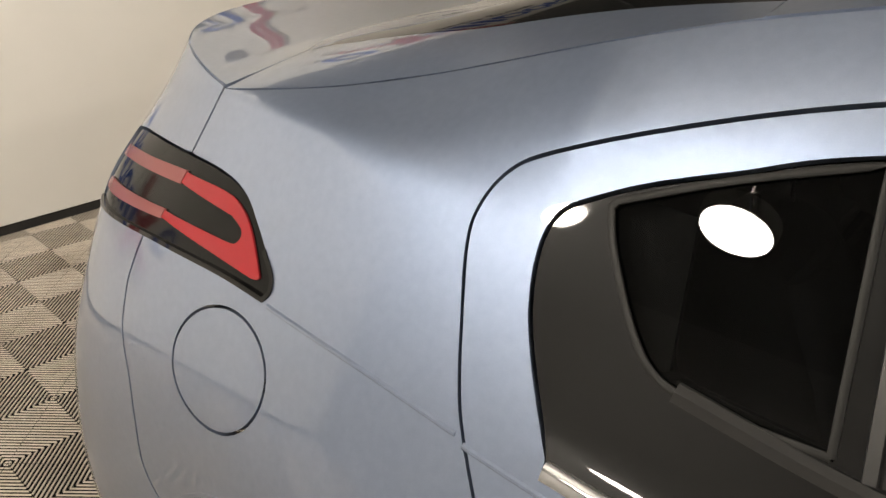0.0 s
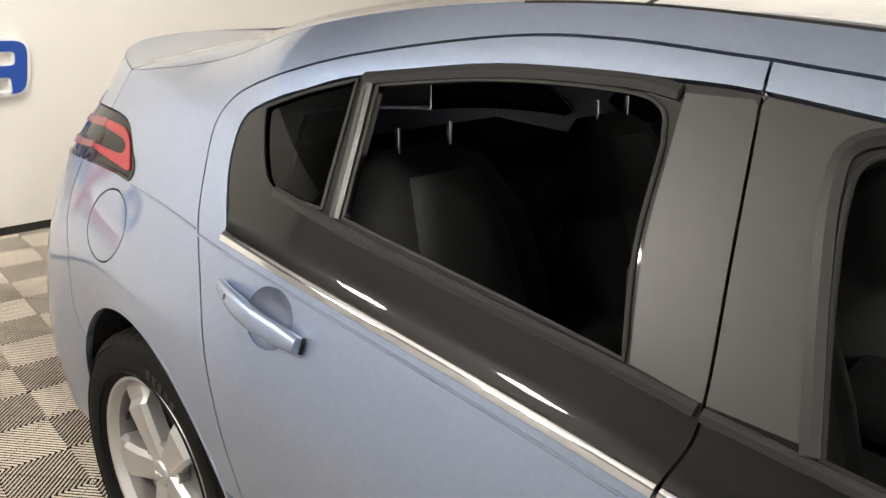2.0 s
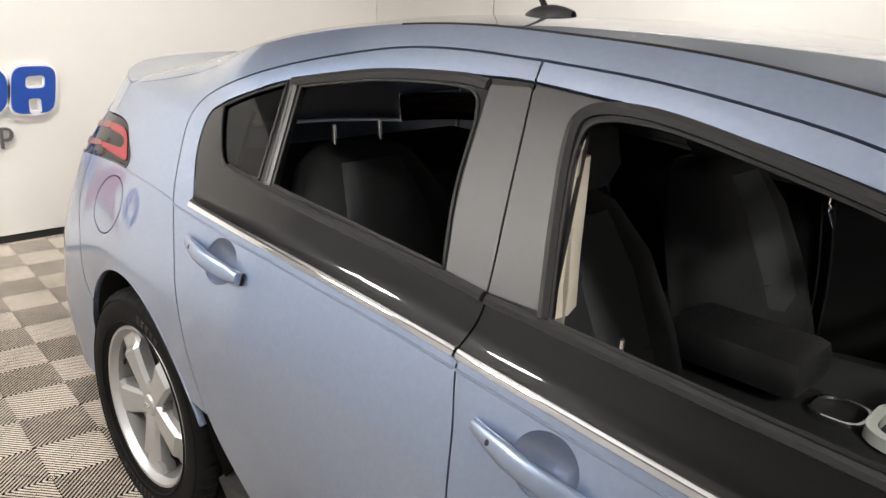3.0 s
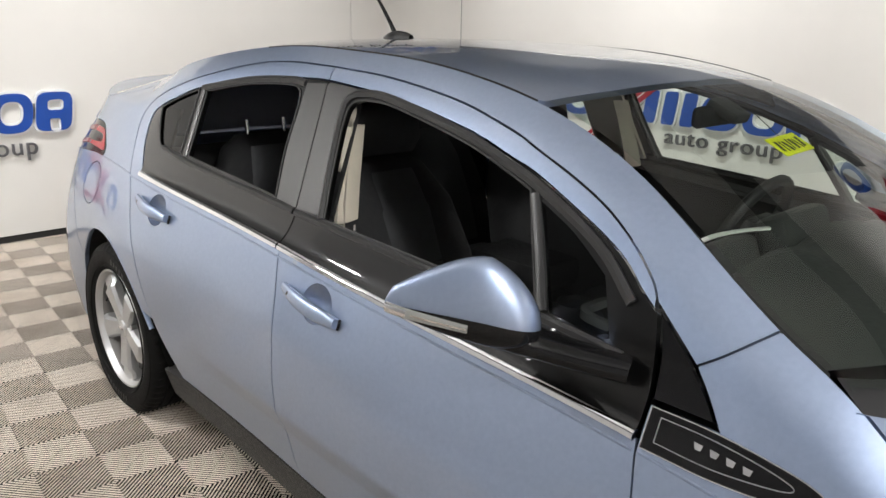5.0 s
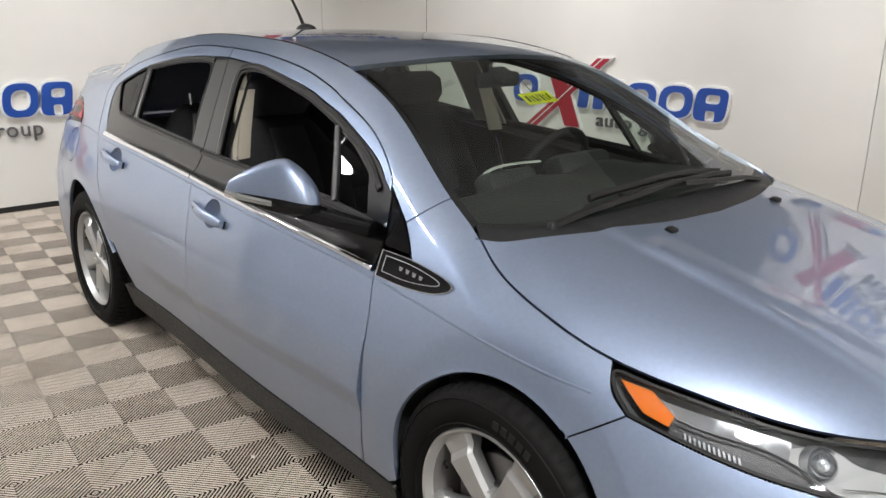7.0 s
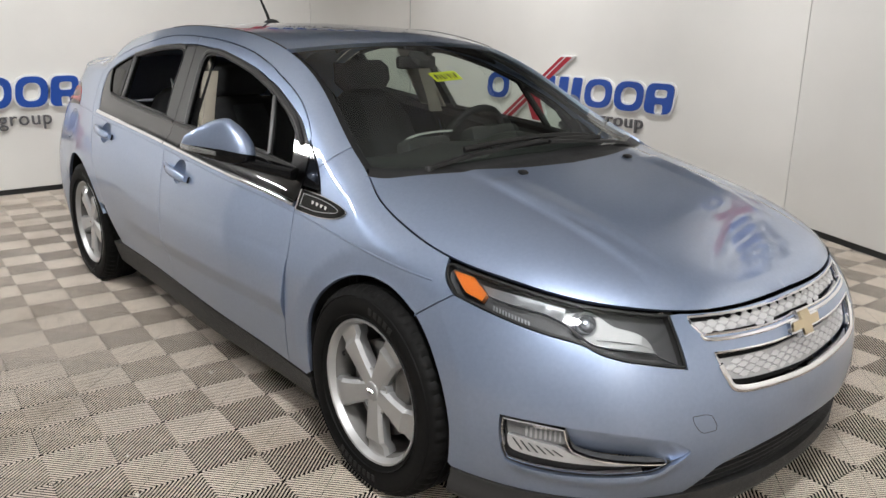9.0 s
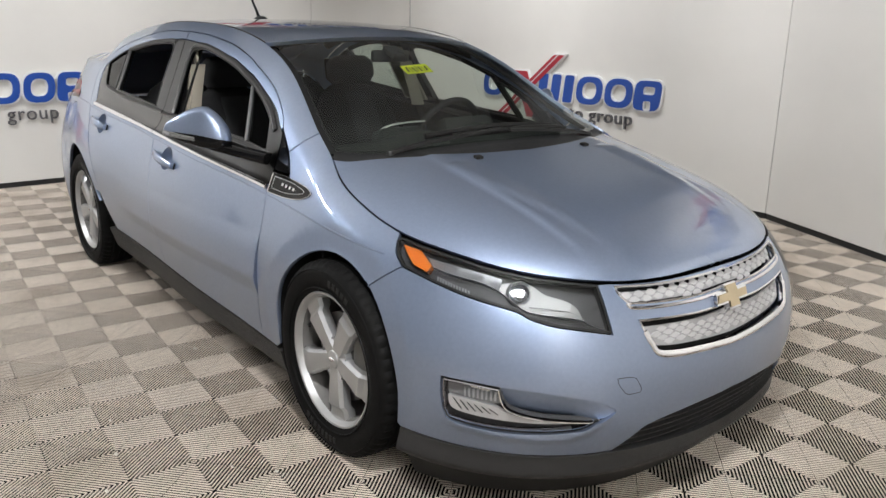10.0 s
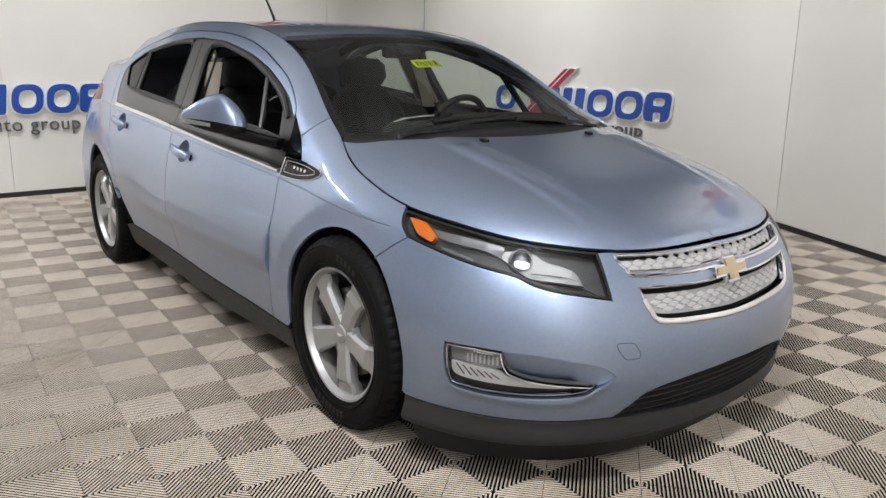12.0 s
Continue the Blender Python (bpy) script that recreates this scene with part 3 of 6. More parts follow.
QUARTER_GLASS = loop(flow([(-0.866, 1.048), (-0.936, 1.048), (-0.982, 1.051), (-1.010, 1.060), (-1.034, 1.081), (-1.060, 1.114), (-1.080, 1.144), (-1.090, 1.166)]), flow([(-1.086, 1.172), (-0.997, 1.207), (-0.893, 1.240)]))
REAR_GLASS = loop([(-0.815, 1.045), (-0.845, 1.238)], flow([(-0.845, 1.238), (-0.64, 1.272), (-0.45, 1.284), (-0.392, 1.272), (-0.374, 1.235)]), flow([(-0.374, 1.235), (-0.36, 1.12), (-0.325, 1.003)]))
FRONT_GLASS = loop(flow([(-0.10, 0.985), (-0.142, 1.12), (-0.165, 1.22), (-0.155, 1.258), (-0.11, 1.270)]), flow([(-0.11, 1.270), (0.0, 1.263), (0.26, 1.213), (0.40, 1.172), (0.476, 1.145)]), [(0.575, 0.95)], flow([(0.575, 0.95), (0.25, 0.968), (-0.10, 0.985)]))
FRONT_LIGHT = loop([(0.605, 0.948), (0.512, 1.125)], flow([(0.512, 1.125), (0.60, 1.085), (0.688, 1.030)]), [(0.735, 0.937), (0.72, 0.934)])
REAR_ARCH = arc(-AXLE, HUB_Z, 0.385, 10, 148)
FRONT_ARCH = arc(AXLE + 0.015, HUB_Z + 0.008, 0.358, 57, 190)
TAIL_LAMP = loop(flow([(-2.06, 1.026), (-1.935, 1.048), (-1.721, 1.066), (-1.624, 1.068), (-1.568, 1.058), (-1.527, 1.034), (-1.496, 1.011), (-1.474, 0.993), (-1.469, 0.977), (-1.478, 0.964)]), flow([(-1.478, 0.964), (-1.558, 0.963), (-1.654, 0.957), (-1.770, 0.947), (-1.94, 0.925), (-2.06, 0.908)]))
TAIL_GAP = flow([(-1.770, 0.947), (-1.780, 0.898), (-1.782, 0.867), (-1.770, 0.806), (-1.735, 0.745), (-1.72, 0.68), (-1.712, 0.60), (-1.669, 0.533)])
CREST_LINE = [(s, float(CREST(s))) for s in np.linspace(-1.69, 0.985, 90)]
SIDE_FRAME = loop(CREST_LINE, flow([(0.985, 1.012), (0.93, 0.965), (0.896, 0.94)]), [(0.80, 1.012)], upto(reversed(FRONT_GAP), lambda q: q[1] > 1.012), list(reversed(upto(REAR_GAP, lambda q: q[1] > 0.50))), upto(REAR_ARCH, lambda q: q[0] < -1.0), TAIL_GAP[::-1], upto(reversed(TAIL_LAMP), lambda q: q[0] > -1.77 and q[1] < 0.965), upto(reversed(TAIL_LAMP), lambda q: q[0] > -1.721 and q[1] >= 0.965), [(-1.721, 1.067), (-1.699, 1.157)])
FENDER = loop(upto(FRONT_GAP, lambda q: q[1] < 0.80)[::-1], [(0.845, 0.80), (0.845, 0.866), (0.962, 0.866)], flow([(0.962, 0.866), (0.93, 0.905), (0.896, 0.94)]), flow([(0.896, 0.94), (0.93, 0.965), (0.985, 1.012)]), [(s, float(CREST(s))) for s in np.linspace(0.99, 1.60, 30)], flow([(1.60, 0.788), (1.625, 0.745), (1.672, 0.712)]), [(1.5525, 0.637)], FRONT_ARCH, [(0.965, 0.25)])
LAMP_LOW = flow([(1.672, 0.712), (1.752, 0.698), (1.856, 0.680), (1.96, 0.663), (2.044, 0.651), (2.084, 0.643), (2.124, 0.628), (2.164, 0.6185), (2.204, 0.611), (2.28, 0.601), (2.364, 0.588)])
LAMP_TOP = [(s, float(CREST(s)) - 0.005) for s in np.linspace(1.632, 2.345, 24)]
HEAD_LAMP = loop(flow([(1.672, 0.712), (1.630, 0.742), (1.609, 0.768), (1.612, 0.778), (1.622, 0.780)], 5), LAMP_TOP, [(2.364, 0.588)], LAMP_LOW[::-1])
GRILLE_LOW = loop(flow([(2.85, 0.604), (2.7, 0.602), (2.458, 0.613)]), flow([(2.458, 0.613), (2.483, 0.56), (2.525, 0.525), (2.7, 0.51), (2.85, 0.502)]), flow([(2.85, 0.502), (3.0, 0.51), (3.175, 0.525), (3.217, 0.56), (3.242, 0.613)]), flow([(3.242, 0.613), (3.0, 0.602), (2.85, 0.604)]))
GRILLE_UP = loop(flow([(2.85, 0.646), (2.66, 0.645), (2.435, 0.656)]), flow([(2.435, 0.656), (2.408, 0.68), (2.402, 0.697)]), flow([(2.402, 0.697), (2.65, 0.688), (2.85, 0.686)]), flow([(2.85, 0.686), (3.05, 0.688), (3.298, 0.697)]), flow([(3.298, 0.697), (3.292, 0.68), (3.265, 0.656)]), flow([(3.265, 0.656), (3.04, 0.645), (2.85, 0.646)]))
FOG = loop(flow([(1.88, 0.452), (1.97, 0.452), (2.05, 0.447)]), flow([(2.05, 0.447), (2.062, 0.405), (2.085, 0.385), (2.16, 0.368), (2.32, 0.352)]), flow([(2.32, 0.352), (2.26, 0.326), (2.068, 0.318), (1.92, 0.326), (1.892, 0.345), (1.88, 0.40), (1.88, 0.452)]))
FACET_TOP = [(2.050, 0.449), (2.10, 0.447), (2.15, 0.443), (2.213, 0.434), (2.279, 0.421), (2.316, 0.412), (2.344, 0.398), (2.368, 0.382)]
FACET_END = [(2.370, 0.376), (2.352, 0.363), (2.325, 0.351)]
FACET = loop(flow(FACET_TOP, 5), flow(FACET_END, 4), flow([(2.325, 0.351), (2.16, 0.3675), (2.085, 0.3845), (2.0625, 0.4045), (2.050, 0.447)]))
FOG_MOUTH = loop(flow([(1.88, 0.452), (1.97, 0.452), (2.05, 0.449)]), flow(FACET_TOP, 5), flow(FACET_END, 4), flow([(2.32, 0.352), (2.26, 0.326), (2.068, 0.318), (1.92, 0.326), (1.892, 0.345), (1.88, 0.40), (1.88, 0.452)]))
LIP_TOP = flow([(1.716, 0.24), (1.98, 0.238), (2.24, 0.236), (2.39, 0.236)])
INTAKE = flow([(2.39, 0.236), (2.44, 0.275), (2.50, 0.315), (2.65, 0.335), (2.85, 0.34)])
BUMPER = loop(flow([(1.672, 0.712), (1.5525, 0.637)]), arc(AXLE + 0.015, HUB_Z + 0.008, 0.358, 57, -14, 14), LIP_TOP, INTAKE, [(5.7 - a, b) for a, b in INTAKE[::-1]], [(5.7 - a, b) for a, b in LIP_TOP[::-1]], [(5.7 - a, b) for a, b in arc(AXLE + 0.015, HUB_Z + 0.008, 0.358, -14, 57, 14)], [(5.7 - 1.5525, 0.637), (5.7 - 1.672, 0.712)], [(5.7 - a, b) for a, b in LAMP_LOW], [(5.7 - 2.345, 0.706)], [(s, float(CREST(5.7 - s)) - 0.003) for s in np.linspace(3.32, 2.85, 16)], [(s, float(CREST(s)) - 0.003) for s in np.linspace(2.85, 2.38, 16)], [(2.345, 0.706)], LAMP_LOW[::-1])


def oval(cx, cz, a, b, n=28):
    return [(cx + a * math.cos(2 * math.pi * k / n), cz + b * math.sin(2 * math.pi * k / n)) for k in range(n)]


REAR_CUP, FRONT_CUP, FUEL = oval(-0.905, 0.869, 0.056, 0.046), oval(-0.032, 0.801, 0.056, 0.046), [(-1.533 + 0.095 * a - 0.31 * 0.072 * b, 0.855 + 0.31 * 0.095 * a + 0.072 * b) for a, b in oval(0, 0, 1, 1, 48)]


def scoop(s, z):
    """The dark panel under the windows flares out towards the chrome strip."""
    h = np.clip((z - crease(s)) / 0.05, 0, 1)
    return 0.014 * (1 - h) ** 3 - 0.002


def door_handle(door, cup, middle, ends, side):
    """A painted bowl sunk in the door and the body-coloured pull bar across it."""
    cup, bm, rings = np.array(cup), bmesh.new(), []
    for k in (1.04, 0.94, 0.8, 0.6, 0.35, 0.0):
        q = middle + (cup - middle) * k
        p, n = laid(tub, q, side)
        p = p - n * (0.003 if k > 1 else 0.006 + 0.028 * (1 - k * k))
        rings.append([bm.verts.new(v) for v in p])
    for a, b in zip(rings, rings[1:]):
        for i in range(len(a)):
            bm.faces.new((a[i], a[(i + 1) % len(a)], b[(i + 1) % len(a)], b[i]))
    bmesh.ops.remove_doubles(bm, verts=bm.verts, dist=1e-5)
    part("handle_cup", bm, PAINT, door, smooth=60)
    (a, b), bm, rings = ends, bmesh.new(), []
    for t in np.linspace(0, 1, 22):
        s, z = a[0] + (b[0] - a[0]) * t, a[1] + (b[1] - a[1]) * t - 0.004 * math.sin(math.pi * t)
        half = 0.0185 * min(1, 0.55 + 1.4 * t) * (1 - 0.34 * max(0, (t - 0.7) / 0.3) ** 2)
        lift = 0.006 + 0.021 * math.sin(math.pi * min(1, 0.04 + t * 0.90)) ** 0.8
        thick = 0.008 + 0.002 * math.sin(math.pi * t) + 0.004 * max(0, (t - 0.8) / 0.2)
        p, n = laid(tub, np.array([[s, z], [s, z + 0.01]]), side)
        up = (p[1] - p[0]) / np.linalg.norm(p[1] - p[0])
        ring = []
        for g in np.linspace(0, 2 * math.pi, 14, endpoint=False):
            c, d = math.cos(g), math.sin(g)
            ring.append(bm.verts.new(p[0] + up * half * math.copysign(abs(c) ** 0.6, c) + n[0] * (lift + thick * math.copysign(abs(d) ** 0.7, d))))
        rings.append(ring)
    for p, q in zip(rings, rings[1:]):
        for i in range(14):
            bm.faces.new((p[i], p[(i + 1) % 14], q[(i + 1) % 14], q[i]))
    bm.faces.new(rings[0]), bm.faces.new(rings[-1])
    bmesh.ops.recalc_face_normals(bm, faces=bm.faces)
    bar = part("door_handle", bm, PAINT, door, smooth=50)
    drape("key_lock", oval(a[0] + 0.045, a[1] - 0.009, 0.004, 0.005, 16), tub, SATIN_BLACK, bar, side=side, lift=0.0305, gap=0, depth=0.012, label="small dark lock")
    drape("handle_seal", oval(b[0] + 0.0002, b[1] - 0.001, 0.0016, 0.013, 14), tub, RUBBER, door, side=side, lift=0.007, gap=0, depth=0.009)


def door_trim(door, side, a, b, c, d):
    """The chrome waist strip and the painted ridge under it."""
    half = [(-0.0105, -0.010), (-0.0100, 0.0015), (-0.0075, 0.0045), (0.0, 0.0058), (0.0075, 0.0035), (0.0100, 0.0), (0.0105, -0.010)]
    strip("chrome_strip", chrome_line(a + 0.003, b - 0.003, 0.0), tub, CHROME, door, half, side, lift=0.008, label="bright chrome waist strip")
    ridge = [(-0.004, -0.001), (-0.0015, 0.0018), (0.001, 0.002), (0.004, -0.001)]
    strip("body_line", chrome_line(c + (-0.085 if c < -1 else 0.003), d - 0.003, -0.024), tub, PAINT, door, ridge, side)


def door_fold(s, z):
    """The soft fold along the foot of the doors."""
    rise = np.where(z > 0.49, (z - 0.49) / 0.16, (0.49 - z) / 0.065)
    return 0.017 * np.clip(1 - rise, 0, 1) * ease(s, -0.75, -0.30) * (1 - ease(s, 0.84, 0.95))


def arch_band(s, z):
    """A shallow band sunk round the front wheel opening."""
    r = np.hypot(np.where(s > 2.85, 5.7 - s, s) - AXLE - 0.015, z - HUB_Z - 0.008)
    return -0.009 * np.clip((0.432 - r) / 0.072, 0, 1) * ease(z, 0.25, 0.38)


def side_panels(side):
    kw = {"side": side}
    frame_panel = drape("side_frame", SIDE_FRAME, tub, PAINT, car, step=0.013, holes=(FUEL,) if side < 0 else (), **kw)
    if side < 0:
        drape("fuel_door", FUEL, tub, PAINT, frame_panel, label="round fuel filler door", **kw)
    door = drape("rear_door", REAR_DOOR, tub, PAINT, car, lift=door_fold, step=0.02, holes=(REAR_CUP,), **kw)
    door_handle(door, REAR_CUP, (-0.905, 0.869), ((-1.034, 0.886), (-0.812, 0.856)), side)
    door_trim(door, side, -1.07, -0.236, -1.07, -0.236)
    drape("applique", REAR_APPLIQUE, tub, APPLIQUE, door, holes=(QUARTER_GLASS, REAR_GLASS), lift=scoop, step=0.022, label="dark grey window surround", **kw)
    drape("quarter_glass", QUARTER_GLASS, tub, DARK_GLASS, door, lift=-0.006, depth=0, gap=-0.002, label="dark tinted glass", **kw).visible_shadow = False
    if side > 0:
        drape("window_glass", REAR_GLASS, tub, FAR_GLASS, door, lift=-0.010, depth=0, gap=-0.002, label="dark tinted glass", **kw)
    door = drape("front_door", FRONT_DOOR, tub, PAINT, car, lift=door_fold, step=0.02, holes=(FRONT_CUP,), **kw)
    door_handle(door, FRONT_CUP, (-0.032, 0.801), ((-0.162, 0.812), (0.070, 0.781)), side)
    door_trim(door, side, -0.236, 0.842, -0.236, 0.842)
    drape("window_frame", FRONT_FRAME, tub, PAINT, door, **kw)
    drape("applique", FRONT_APPLIQUE, tub, APPLIQUE, door, holes=(FRONT_GLASS, FRONT_LIGHT), lift=scoop, step=0.022, label="dark grey window surround", **kw)
    drape("quarter_light", FRONT_LIGHT, tub, DARK_GLASS if side < 0 else FAR_GLASS, door, lift=lambda s, z: -0.006 - 0.07 * (s - 0.60), depth=0, gap=-0.002, label="small fixed pane", **kw).visible_shadow = False
    drape("front_fender", FENDER, tub, PAINT, car, lift=arch_band, step=0.018, **kw)
    drape("sill", loop([(-0.97, 0.19), (-0.965, 0.30), (-0.80, 0.318), (-0.115, 0.288), (0.84, 0.243), (0.985, 0.243), (0.985, 0.15), (0.0, 0.14)]), tub, LOWER_BLACK, car, depth=0.05, label="black sill cladding", **kw)
    for name, cx in (("rear_wheel_liner", -AXLE), ("front_wheel_liner", AXLE)):
        bm = bmesh.new()
        rows = []
        for a in np.linspace(-25, 205, 40):
            c, s = math.cos(radians(a)), math.sin(radians(a))
            r = 0.368 if cx > 0 else 0.392
            skin = min(0.86, -float(tub(cx + r * c, HUB_Z + r * s)[1]) - 0.012)
            rows.append([bm.verts.new((cx + r * c, side * y, HUB_Z + r * s)) for r, y in ((r, skin), (r + 0.006, 0.60), (0.05, 0.58))])
        for p, q in zip(rows, rows[1:]):
            for k in range(2):
                bm.faces.new((p[k], p[k + 1], q[k + 1], q[k]))
        part(name, bm, BLACK_VOID, car, "black wheel arch liner", smooth=30)


for side in (-1, 1):
    side_panels(side)

# bonnet, roof, glass, hatch
def bonnet_ridge(x, y):
    """A low ridge along each side of the bonnet's raised middle."""
    d = 0.41 - np.abs(y)
    rise = np.where(d > 0, d / 0.10, -d / 0.025)
    return 0.009 * np.clip(1 - rise, 0, 1) * ease(x, 1.39, 1.44) * (1 - ease(x, 1.80, 2.10))


rear_edge = flow([(1.135, -0.705), (1.20, -0.64), (1.285, -0.48), (1.35, -0.25), (1.372, 0.0)])
drape("bonnet", loop(edge_line(2.845, 1.14, 60), rear_edge, mirrored(rear_edge), mirrored(edge_line(2.845, 1.14, 60))), bonnet, PAINT, car, lift=bonnet_ridge, step=0.022)
screen_low = flow([(1.115, -0.672), (1.17, -0.58), (1.235, -0.36), (1.272, 0.0)])
screen_top = flow([(0.395, -0.525), (0.425, -0.30), (0.435, 0.0)])
screen_side = [(x, y + 0.016) for x, y in edge_line(0.40, 1.11, 30)]
SCREEN = loop(screen_side, screen_low, mirrored(screen_low), mirrored(screen_side), mirrored(screen_top), screen_top[::-1])
drape("windscreen", SCREEN, cabin, SCREEN_GLASS, car, depth=0, label="clear raked windscreen").visible_shadow = False
roof_rear = flow([(-1.03, -0.556), (-1.0, -0.3), (-0.995, 0.0)])
drape("roof", loop(edge_line(-1.03, 0.39, 60), screen_top, mirrored(screen_top), mirrored(edge_line(-1.03, 0.39, 60)), mirrored(roof_rear), roof_rear[::-1]), cabin, PAINT, car)
hatch_side = flow([(-1.645, -0.545), (-1.51, -0.524), (-1.33, -0.533), (-1.12, -0.549), (-1.03, -0.556)])
hatch_low = flow([(-1.645, -0.545), (-1.60, -0.475), (-1.42, -0.412), (-1.36, -0.3), (-1.34, 0.0)])
drape("hatch_glass", loop(hatch_side, roof_rear[1:], mirrored(roof_rear), mirrored(hatch_side), mirrored(hatch_low), hatch_low[::-1]), cabin, GLOSS_BLACK, car, label="black tailgate glass")
spoiler_edge = edge_line(-1.70, -2.775, 40)
hatch_strip = edge_line(-1.03, -1.69, 40)
drape("spoiler", loop(hatch_low, mirrored(hatch_low), mirrored(spoiler_edge)[-1:], mirrored(spoiler_edge), spoiler_edge[::-1]), cabin, PAINT, car, label="painted lip spoiler")
for side in (-1, 1):
    drape("hatch_edge", loop(hatch_strip, hatch_side), cabin, PAINT, car, side=side, gap=-0.001)
tail_side = flow([(-1.699, 1.157), (-1.721, 1.067)])
lamp_top = [tuple(q) for q in TAIL_LAMP[::-1] if q[0] < -1.721 and q[1] > 1.0]
lamp_foot = [tuple(q) for q in TAIL_LAMP if q[0] < -1.77 and q[1] < 0.95]
drape("tailgate", loop(tail_side, lamp_top, [(-2.062, 0.905), (-3.498, 0.905)], [(-5.56 - a, b) for a, b in lamp_top[::-1]], [(-5.56 - a, b) for a, b in tail_side[::-1]], [(s, float(CREST(s if s > -2.78 else -5.56 - s))) for s in np.linspace(-3.85, -1.71, 60)]), behind, PAINT, car)
half = loop(TAIL_GAP, arc(-AXLE, HUB_Z, 0.385, 148, 200, 12), [(-1.71, 0.2), (-2.78, 0.2)])
drape("rear_bumper", loop(half, [(-5.56 - a, b) for a, b in half[::-1]], [(-5.56 - a, b) for a, b in lamp_foot], [(-3.5, 0.90), (-2.06, 0.90)], lamp_foot[::-1]), behind, PAINT, car)
for side in (-1, 1):
    lamp = drape("tail_lamp", TAIL_LAMP, tub, LAMP_BLACK, car, side=side, lift=-0.004, depth=0.03, step=0.02, label="red and black tail lamp")
    top_edge, low_edge = [(-2.02, 1.008), (-1.948, 1.019), (-1.716, 1.047)], [(-1.741, 0.977), (-1.938, 0.950), (-2.02, 0.940)]
    inner_low, inner_top = [(-2.02, 0.956), (-1.982, 0.963), (-1.737, 0.991)], [(-1.722, 1.028), (-1.947, 1.003), (-2.02, 0.992)]
    drape("lamp_band", loop(top_edge, flow([(-1.716, 1.047), (-1.611, 1.052), (-1.568, 1.045), (-1.540, 1.030), (-1.514, 1.006), (-1.494, 0.983)], 5), [(-1.500, 0.977), (-1.513, 0.975)], low_edge, inner_low, [(-1.577, 1.001)], flow([(-1.577, 1.001), (-1.560, 1.005), (-1.556, 1.018), (-1.582, 1.027)], 5), inner_top), tub, RED_LENS, lamp, side=side, lift=-0.0015, depth=0.004, step=0.02, label="red ribbed lens band")
    for q in (top_edge + inner_top, inner_low + low_edge):
        drape("lamp_end", loop(q), tub, PALE_RED, lamp, side=side, lift=-0.0005, depth=0.003, gap=0, step=0.02, label="dull red end")
    strip("lamp_gasket", [tuple(q) for q in TAIL_LAMP if q[1] < 0.966 or q[0] > -1.50], tub, GLOSS_BLACK, lamp, [(-0.004, -0.006), (-0.003, 0.002), (0.003, 0.002), (0.004, -0.006)], side)


def bumper_folds(s, z):
    """The ridge that swells below the fog lamp, and the band round the wheel opening."""
    s = np.where(s > 2.85, 5.7 - s, s)
    ridge = np.interp(s, (1.86, 1.936, 2.048, 2.155, 2.242, 2.30, 2.352, 2.40), (0.330, 0.316, 0.306, 0.302, 0.306, 0.328, 0.356, 0.370))
    swell = 0.007 * np.exp(-((z - ridge) / 0.016) ** 2) * ease(s, 1.85, 1.95) * (1 - ease(s, 2.30, 2.40))
    return swell + arch_band(s, z)


def facet_fall(s, z):
    """The flat facet beside the fog lamp falls away inwards from its upper edge."""
    top = np.interp(s, *zip(*FACET_TOP))
    return -0.004 - 0.42 * np.maximum(top - z, 0) * (1 - 0.9 * ease(s, 2.24, 2.37))


bumper = drape("front_bumper", BUMPER, whole, PAINT, car, lift=bumper_folds, step=0.011, holes=(GRILLE_LOW, GRILLE_UP, FOG_MOUTH, (np.array(FOG_MOUTH) * (-1, 1) + (5.7, 0))))
for side in (-1, 1):
    drape("bumper_facet", FACET, tub, PAINT, bumper, side=side, lift=facet_fall, gap=-0.001, step=0.012, depth=0.02)


def lip_swell(s, z):
    """The lip stands out under the bumper, rounded."""
    return 0.004 + 0.022 * (1 - ease(z, 0.175, 0.238)) * ease(z, 0.135, 0.175)


lip_low = flow([(1.70, 0.158), (2.0, 0.152), (2.4, 0.146), (2.85, 0.138)])
drape("air_dam", loop(both(LIP_TOP + [(2.85, 0.22)], 2.85), both(lip_low, 2.85)[::-1]), whole, LOWER_BLACK, car, depth=0.06, lift=lip_swell, step=0.02, label="black lower lip")


